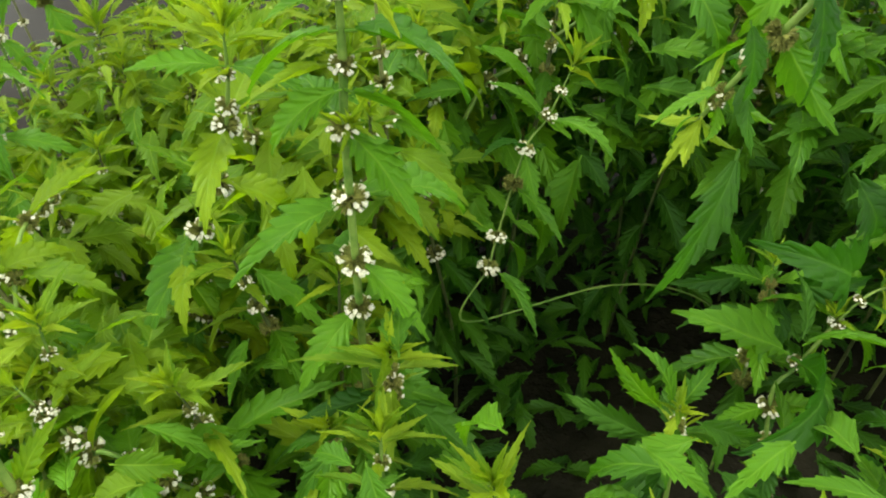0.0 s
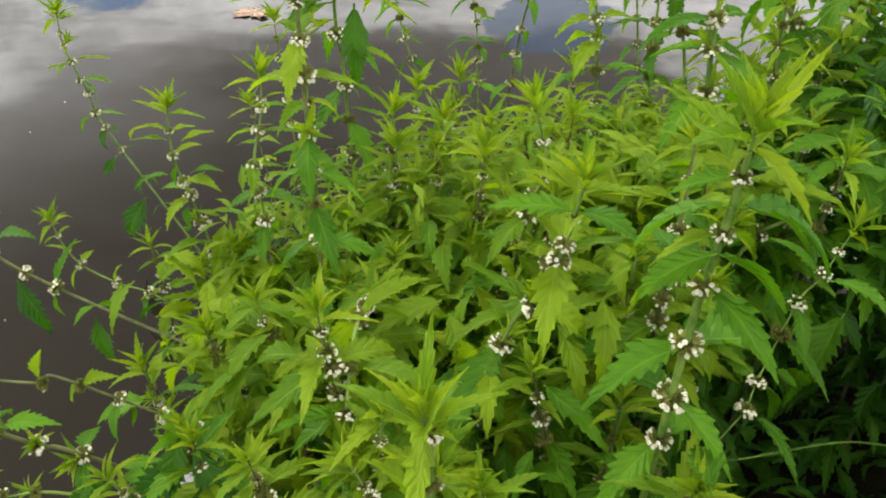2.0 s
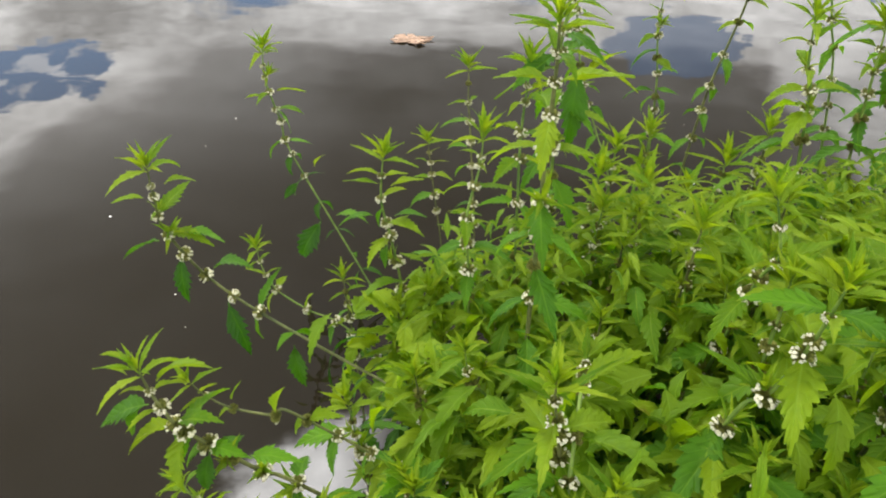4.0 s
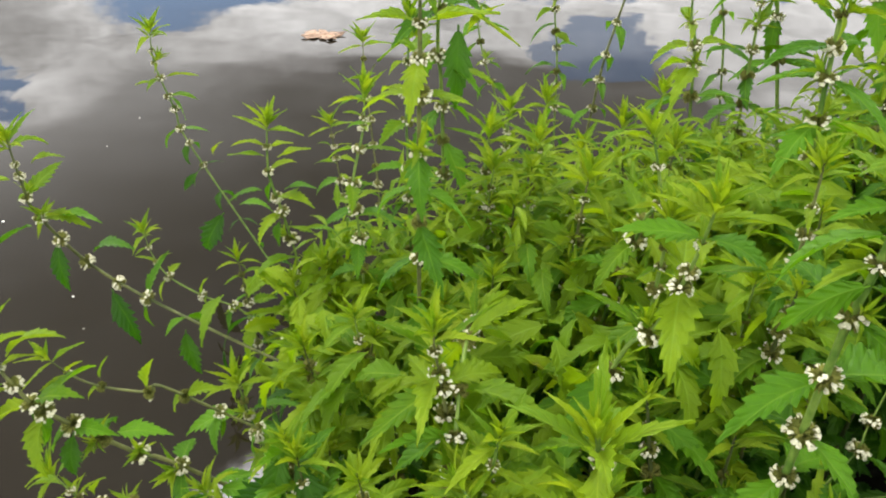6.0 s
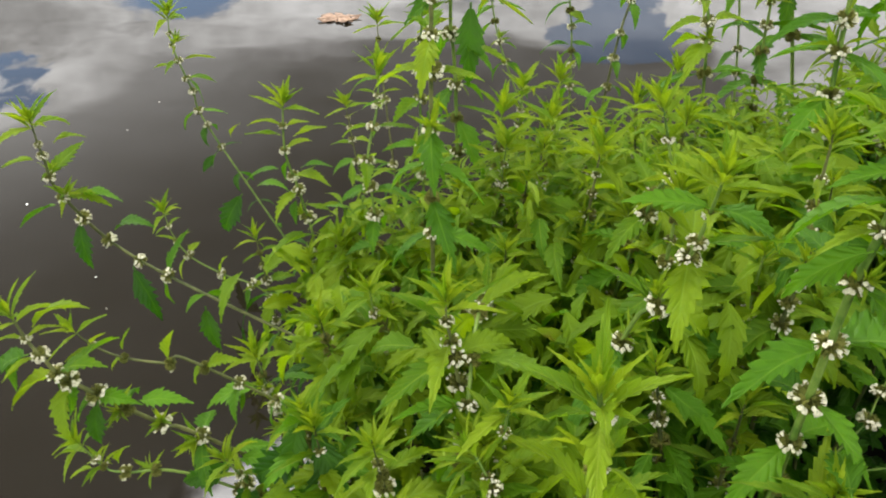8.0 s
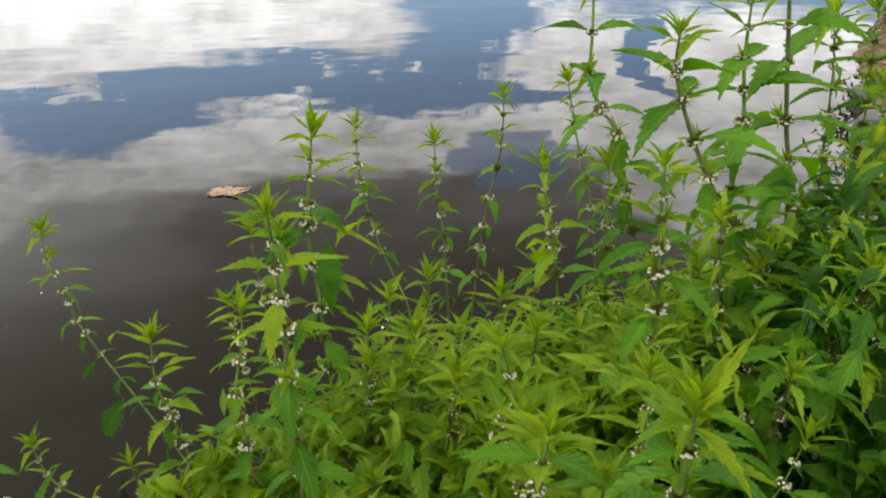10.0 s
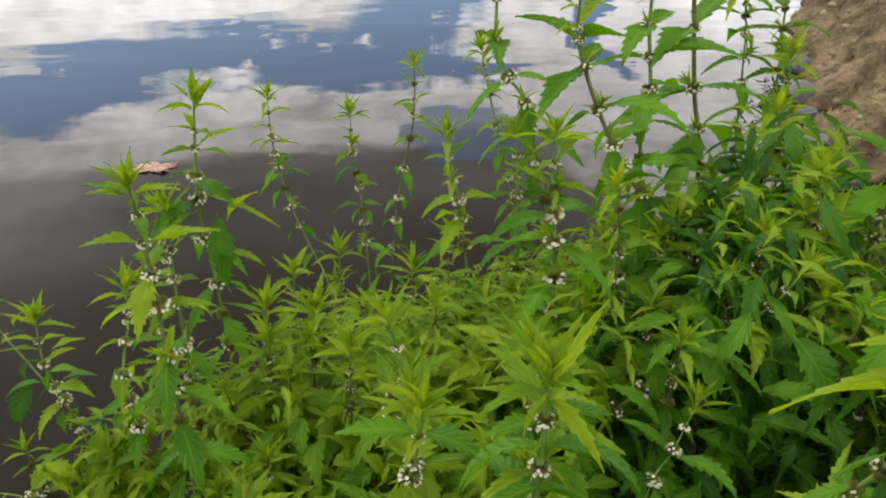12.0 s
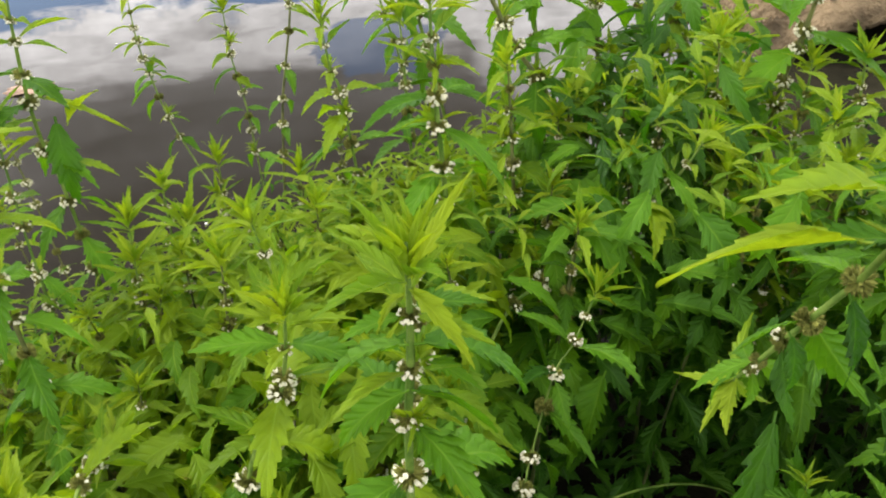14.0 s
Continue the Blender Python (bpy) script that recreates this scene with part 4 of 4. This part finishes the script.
gypsywort(((0.293, 0.62, 0.534), (0.295, 0.63, 0.49), (0.295, 0.64, 0.447), (0.293, 0.65, 0.394)), leaf=0.075, bloom=0.8, radius=0.0026, gap=0.036)
gypsywort(((0.297, 0.62, 0.445), (0.3, 0.62, 0.417)), leaf=0.05)
gypsywort(((0.283, 0.55, 0.439), (0.288, 0.55, 0.396)), leaf=0.05)
gypsywort(((0.324, 0.6, 0.461), (0.332, 0.6, 0.42)), leaf=0.05)
gypsywort(((0.305, 0.7, 0.413), (0.309, 0.7, 0.369)), leaf=0.05)
gypsywort(((-0.187, 0.6, 0.356), (-0.191, 0.6, 0.329)), leaf=0.042, tip=1.2, bloom=0.5, gap=0.026, nodes=8)
gypsywort(((-0.151, 0.65, 0.332), (-0.154, 0.65, 0.305)), leaf=0.042, tip=1.2, bloom=0.5, gap=0.026, nodes=8)
gypsywort(((-0.116, 0.75, 0.314), (-0.118, 0.75, 0.285)), leaf=0.042, tip=1.2, bloom=0.5, gap=0.026, nodes=8)
gypsywort(((-0.078, 0.8, 0.328), (-0.079, 0.8, 0.295)), leaf=0.042, tip=1.2, bloom=0.5, gap=0.026, nodes=8)
gypsywort(((-0.215, 0.55, 0.357), (-0.22, 0.55, 0.329)), leaf=0.042, tip=1.2, bloom=0.5, gap=0.026, nodes=8)
gypsywort(((-0.142, 0.5, 0.381), (-0.145, 0.5, 0.357)), leaf=0.042, tip=1.2, bloom=0.5, gap=0.026, nodes=8)
gypsywort(((-0.091, 0.42, 0.403), (-0.093, 0.42, 0.377)), leaf=0.042, tip=1.2, bloom=0.5, gap=0.026, nodes=8)
gypsywort(((-0.219, 0.66, 0.359), (-0.222, 0.66, 0.325)), leaf=0.04, tip=1.1, bloom=0.5, gap=0.026, nodes=8)
gypsywort(((-0.195, 0.76, 0.326), (-0.196, 0.76, 0.291)), leaf=0.04, tip=1.1, bloom=0.5, gap=0.026, nodes=8)
gypsywort(((-0.225, 0.58, 0.372), (-0.228, 0.58, 0.341)), leaf=0.04, tip=1.1, bloom=0.5, gap=0.026, nodes=8)
gypsywort(((0.269, 0.33, 0.299), (0.241, 0.32, 0.295), (0.216, 0.31, 0.254), (0.203, 0.3, 0.228)), leaf=0.05, bloom=0.95, root=(0.3, 0.3, 0.0), green=True, extra=(((0.188, 0.285, 0.296), (0.123, 0.285, 0.324), "L"), ((0.185, 0.275, 0.305), (0.13, 0.215, 0.33), "D"), ((0.194, 0.285, 0.302), (0.232, 0.26, 0.319), "L"), ((0.204, 0.3, 0.289), (0.212, 0.34, 0.3), "D"), ((0.172, 0.255, 0.385), (0.123, 0.24, 0.425), "D"),))
gypsywort(((-0.018, 0.24, 0.314), (-0.018, 0.23, 0.296)), leaf=0.05)
gypsywort(((-0.042, 0.35, 0.311), (-0.045, 0.34, 0.274)), leaf=0.05)
gypsywort(((-0.199, 0.27, 0.32), (-0.188, 0.265, 0.315), (-0.177, 0.26, 0.297), (-0.158, 0.25, 0.282), (-0.138, 0.245, 0.279)), leaf=0.05, bloom=1.0, gap=0.022, root=(-0.05, 0.3, 0.0))
gypsywort(((0.027, 0.2, 0.325), (0.032, 0.2, 0.306)), leaf=0.05)
gypsywort(((-0.206, 0.42, 0.314), (-0.201, 0.32, 0.331)), leaf=0.05)
gypsywort(((-0.019, 0.42, 0.447), (-0.017, 0.42, 0.414)), leaf=0.05)
gypsywort(((0.198, 0.345, 0.31), (0.2, 0.34, 0.29), (0.204, 0.34, 0.25)), leaf=0.055, bloom=0.1, radius=0.0015, gap=0.024, tip=0.6, nodes=7, green=True, label="shaded gypsywort with dark broad leaves beside the hollow", extra=(((0.195, 0.35, 0.29), (0.15, 0.36, 0.272), "D"), ((0.19, 0.36, 0.275), (0.181, 0.37, 0.312), "D"), ((0.198, 0.35, 0.281), (0.195, 0.36, 0.32), "D"), ((0.227, 0.35, 0.36), (0.246, 0.36, 0.30), "D"), ((0.2, 0.33, 0.292), (0.204, 0.32, 0.25), "D"), ((0.21, 0.34, 0.29), (0.25, 0.33, 0.30), "D"), ((0.2, 0.34, 0.27), (0.24, 0.32, 0.25), "D"),))
gypsywort(((-0.095, 0.5, 0.371), (-0.096, 0.5, 0.333)), leaf=0.05)
gypsywort(((-0.17, 0.28, 0.35), (-0.175, 0.28, 0.32)), leaf=0.05)
gypsywort(((-0.279, 0.42, 0.281), (-0.288, 0.42, 0.243)), leaf=0.05)
gypsywort(((-0.105, 0.5, 0.365), (-0.106, 0.5, 0.329)), leaf=0.05)
gypsywort(((-0.041, 0.4, 0.382), (-0.042, 0.4, 0.345)), leaf=0.05)


gypsywort(((-0.31, 0.52, 0.426), (-0.312, 0.515, 0.39), (-0.318, 0.5, 0.35), (-0.316, 0.5, 0.30)), leaf=0.036, bloom=0.8, gap=0.026, radius=0.0015, seed=3, label="slender gypsywort with small leaves and white whorls at the water")
gypsywort(((-0.285, 0.56, 0.47), (-0.287, 0.56, 0.44), (-0.29, 0.56, 0.40), (-0.288, 0.55, 0.34)), leaf=0.034, bloom=0.8, gap=0.026, radius=0.0014, seed=4, label="slender gypsywort with small leaves and white whorls at the water")
gypsywort(((-0.362, 0.29, 0.246), (-0.354, 0.295, 0.22), (-0.34, 0.31, 0.16)), leaf=0.045, bloom=0.3, gap=0.024, root=(-0.27, 0.37, 0.0), seed=5, tip=0.8, label="low gypsywort shoot with broad leaves at the edge of the water", extra=(((-0.355, 0.3, 0.23), (-0.318, 0.3, 0.228), "L"), ((-0.36, 0.3, 0.225), (-0.405, 0.3, 0.2), "D"), ((-0.352, 0.3, 0.215), (-0.36, 0.31, 0.165), "D"),))
gypsywort(((-0.303, 0.3, 0.295), (-0.3, 0.3, 0.26), (-0.292, 0.31, 0.2), (-0.285, 0.32, 0.14)), leaf=0.052, bloom=0.5, gap=0.026, root=(-0.24, 0.37, 0.0), seed=6, tip=0.8, green=True, label="low shaded gypsywort with broad hanging leaves at the water", extra=(((-0.304, 0.3, 0.283), (-0.318, 0.29, 0.228), "D"), ((-0.298, 0.3, 0.275), (-0.27, 0.285, 0.225), "D"), ((-0.302, 0.3, 0.26), (-0.345, 0.3, 0.225), "D"), ((-0.296, 0.305, 0.24), (-0.305, 0.3, 0.18), "D"), ((-0.292, 0.31, 0.21), (-0.335, 0.31, 0.17), "D"),))
SERIAL[0] -= 4  # the fill counts on from the older stems


# ---- the rest of the stand ----
def stand_top(x, y):
    """Height of the mass of leaves: it sinks towards the water."""
    top = 0.41 + (0.31 if x < 0 else 0.18) * min(x, 0.28) + 0.06 * (y - 0.5)
    if x > 0.28:
        top -= (0.5 + 1.2 * max(0.0, y - 0.65)) * (x - 0.28)
    top += 0.018 * min(1.0, max(0.0, (x - 0.08) / 0.08))
    if y > 0.5:
        # a lane between the stems, through which the dark foot of the bank shows
        top -= 0.12 * math.exp(-(((x - 0.25 - 0.56 * (y - 0.55)) / 0.042) ** 2)) + 0.3 * max(0.0, x - 0.2)
    return max(0.12, top - 0.62 * max(0.0, y - 0.56 - 0.7 * min(max(x, 0.0), 0.3)))


def in_stand(x, y):
    if y < 0.5:
        return x > -0.37 + 0.2 * (0.5 - y) and y > 0.16 + 0.1 * abs(x)
    edge = -0.46 + 1.15 * (y - 0.5)
    return edge < x < 0.6 and y < 0.92 - 0.4 * max(0.0, x - 0.25) and shore_distance(x, y) > -0.15


def in_hollow(x, y):
    """The dark gap between the stems, where one sees down to the ground."""
    return ((x - 0.14) / 0.15) ** 2 + ((y - 0.35) / 0.13) ** 2 < 1.0 or ((x - 0.06) / 0.055) ** 2 + ((y - 0.27) / 0.07) ** 2 < 1.0


def fill_stand():
    rng = random.Random(77)
    spots = []
    tries = 0
    while len(spots) < 152 and tries < 6000:
        tries += 1
        x, y = rng.uniform(-0.46, 0.75), rng.uniform(0.16, 1.0)
        if not in_stand(x, y) or in_hollow(x, y):
            continue
        if any((x - a) ** 2 + (y - b) ** 2 < 0.034**2 for a, b in spots):
            continue
        spots.append((x, y))
        top = stand_top(x, y) - rng.uniform(0.0, 0.11 if x < 0.1 else 0.06)
        if y < 0.3:
            top = min(top, 0.36 - rng.uniform(0, 0.08))
        lx, ly = rng.gauss(-0.05, 0.12), rng.gauss(0, 0.12)
        pts = ((x, y, top), (x - 0.08 * lx, y - 0.08 * ly, top - 0.08), (x - 0.22 * lx, y - 0.22 * ly, top - 0.18))
        gypsywort(pts, leaf=rng.uniform(0.052, 0.07) * (1.0 if y < 0.45 else 0.78), tip=rng.uniform(0.7, 1.05) * (1.0 if x < 0.08 else 1.1), own=False, bloom=rng.uniform(0.1, 0.55), radius=rng.uniform(0.0014, 0.002), gap=rng.uniform(0.022, 0.03), nodes=14 if -0.05 < x < 0.42 and 0.44 < y < 0.66 else 9, blooms=4)


fill_stand()


def leaf_layer(name, count, seed, mat, span, reach, low, high, label, deep=(0.1, 1.05), sizes=(0.036, 0.06), widths=(0.14, 0.20)):
    """Leaves between the stems, too many to tell apart: from low to high metres under the top of the stand."""
    rng = random.Random(seed)
    pieces = []
    while len(pieces) < count:
        x, y = rng.uniform(*span), rng.uniform(*deep)
        hollow = in_hollow(x, y)
        if not in_stand(x, y) or (hollow and rng.random() < reach):
            continue
        # leaves with light in their colour stay off the near, darker parts
        if mat == SUNLIT and y < 0.36 and (x > -0.12 or x < -0.19):
            continue
        top = stand_top(x, y)
        z = rng.uniform(0.0, 0.12) if hollow else rng.uniform(max(0.0, top - low), max(0.04, top - high))
        a = rng.uniform(0, 6.28)
        lift = rng.uniform(-0.2, 0.9) if mat == YOUNG else rng.uniform(-0.6, 0.3)
        d = Vector((math.cos(a), math.sin(a), lift))
        r = turned(d, (rng.gauss(-0.1, 0.3), rng.gauss(0, 0.3), 1))
        v, f, uv = leaf_shape(rng, width=rng.uniform(*widths), teeth=7, depth=0.36, droop=rng.uniform(0.3, 1.0), fold=rng.uniform(0.2, 0.5))
        size = rng.uniform(*sizes)
        pieces.append(([r @ Vector(p) * size + Vector((x, y, z)) for p in v], f, uv, 0))
    tagged(new(name, joined(name, pieces, [mat])), label, "foliage", kind="stuff")


# Shade between the stems is put into the colour of these leaves.
leaf_layer("undergrowth", 2600, 5, DARK_LEAF, (-0.46, 0.9), 0.0, 0.5, 0.10, "dense shaded lower leaves at the foot of the stand")
leaf_layer("undergrowth", 300, 15, DARK_LEAF, (-0.02, 0.42), 1.0, 0.38, 0.12, "dark lower leaves hanging round the hollow", (0.48, 0.66))
leaf_layer("undergrowth", 260, 16, DARK_LEAF, (-0.02, 0.32), 0.0, 0.38, 0.2, "dark leaves low in the hollow between the stems", (0.2, 0.54))
# The left top of the stand is brightened by leaf colour.
leaf_layer("leaf_canopy", 1500, 6, SUNLIT, (-0.46, 0.04), 1.0, 0.14, 0.03, "crowded pale green leaves between the stems", widths=(0.17, 0.23))
leaf_layer("leaf_canopy", 150, 21, LEAF, (0.0, 0.34), 1.0, 0.2, 0.03, "broad green leaves behind the dark hollow", (0.44, 0.56), (0.05, 0.07), (0.18, 0.23))
leaf_layer("leaf_canopy", 850, 7, LEAF, (0.02, 0.5), 1.0, 0.15, 0.03, "crowded green leaves between the stems")
# Darkened leaves give the shade under the tall right-hand stems.
leaf_layer("leaf_canopy", 420, 17, DARK_LEAF, (0.08, 0.46), 1.0, 0.24, 0.02, "dark green leaves crowded under the tall stems", (0.5, 0.8))
leaf_layer("leaf_canopy", 260, 18, DARK_LEAF, (0.10, 0.46), 1.0, 0.12, -0.02, "broad green leaves at the foot of the tall stems", (0.52, 0.8))
leaf_layer("leaf_canopy", 260, 9, LEAF, (-0.16, 0.0), 1.0, 0.2, 0.05, "crowded green leaves between the stems")
leaf_layer("young_leaves", 900, 11, YOUNG, (-0.36, 0.06), 1.0, 0.06, -0.01, "small narrow yellow-green leaves at the top of the stand", (0.48, 0.95), (0.018, 0.034), (0.09, 0.14))
leaf_layer("young_leaves", 220, 19, YOUNG, (0.06, 0.44), 1.0, 0.07, -0.02, "narrow light green leaves between the tall stems", (0.42, 0.8), (0.022, 0.04), (0.11, 0.16))


def bush(at, size, seed, label):
    rng = random.Random(seed)
    plant = new("bush")
    plant.location = at
    tagged(plant, label, "bush")
    leaves = []
    for i in range(26):
        a, r = rng.uniform(0, 6.28), rng.uniform(0.1, 1.0)
        top = Vector((math.cos(a) * r * size[0], math.sin(a) * r * size[1], size[2] * rng.uniform(0.5, 1.0) * (1.1 - 0.5 * r)))
        foot = Vector((top.x * 0.3, top.y * 0.3, -0.05))
        line = smooth_path([foot, foot.lerp(top, 0.5) + Vector((0, 0, 0.05)), top], 4)
        v, f = tube(line, [0.0022] * len(line), 5, 0.0)
        child("twig", mesh_of("twig", v, f, [STEM_RED]), plant)
        for k in range(110):
            p = foot.lerp(top, rng.uniform(0.25, 1.02)) + Vector((rng.gauss(0, 0.04), rng.gauss(0, 0.04), rng.gauss(0, 0.03)))
            d = Vector((rng.gauss(0, 1), rng.gauss(0, 1), rng.gauss(0.2, 0.5)))
            v, f, uv = leaf_shape(rng, width=0.2, teeth=4, depth=0.2, droop=0.5, fold=0.3)
            m = turned(d, (0, 0, 1))
            s = rng.uniform(0.03, 0.055)
            leaves.append(([m @ Vector(q) * s + p for q in v], f, uv, 0))
    child("foliage", joined("foliage", leaves, [DARK_LEAF]), plant)


bush((1.45, 3.35, 0.1), (0.32, 0.25, 0.75), 31, "dark green leafy bush on the bank behind the bare slope")
bush((1.95, 3.25, 0.14), (0.35, 0.3, 0.8), 32, "leafy green bush growing on the rocky bank")
bush((2.45, 3.0, 0.2), (0.4, 0.35, 0.75), 33, "broad leafy bush above the brown slope")
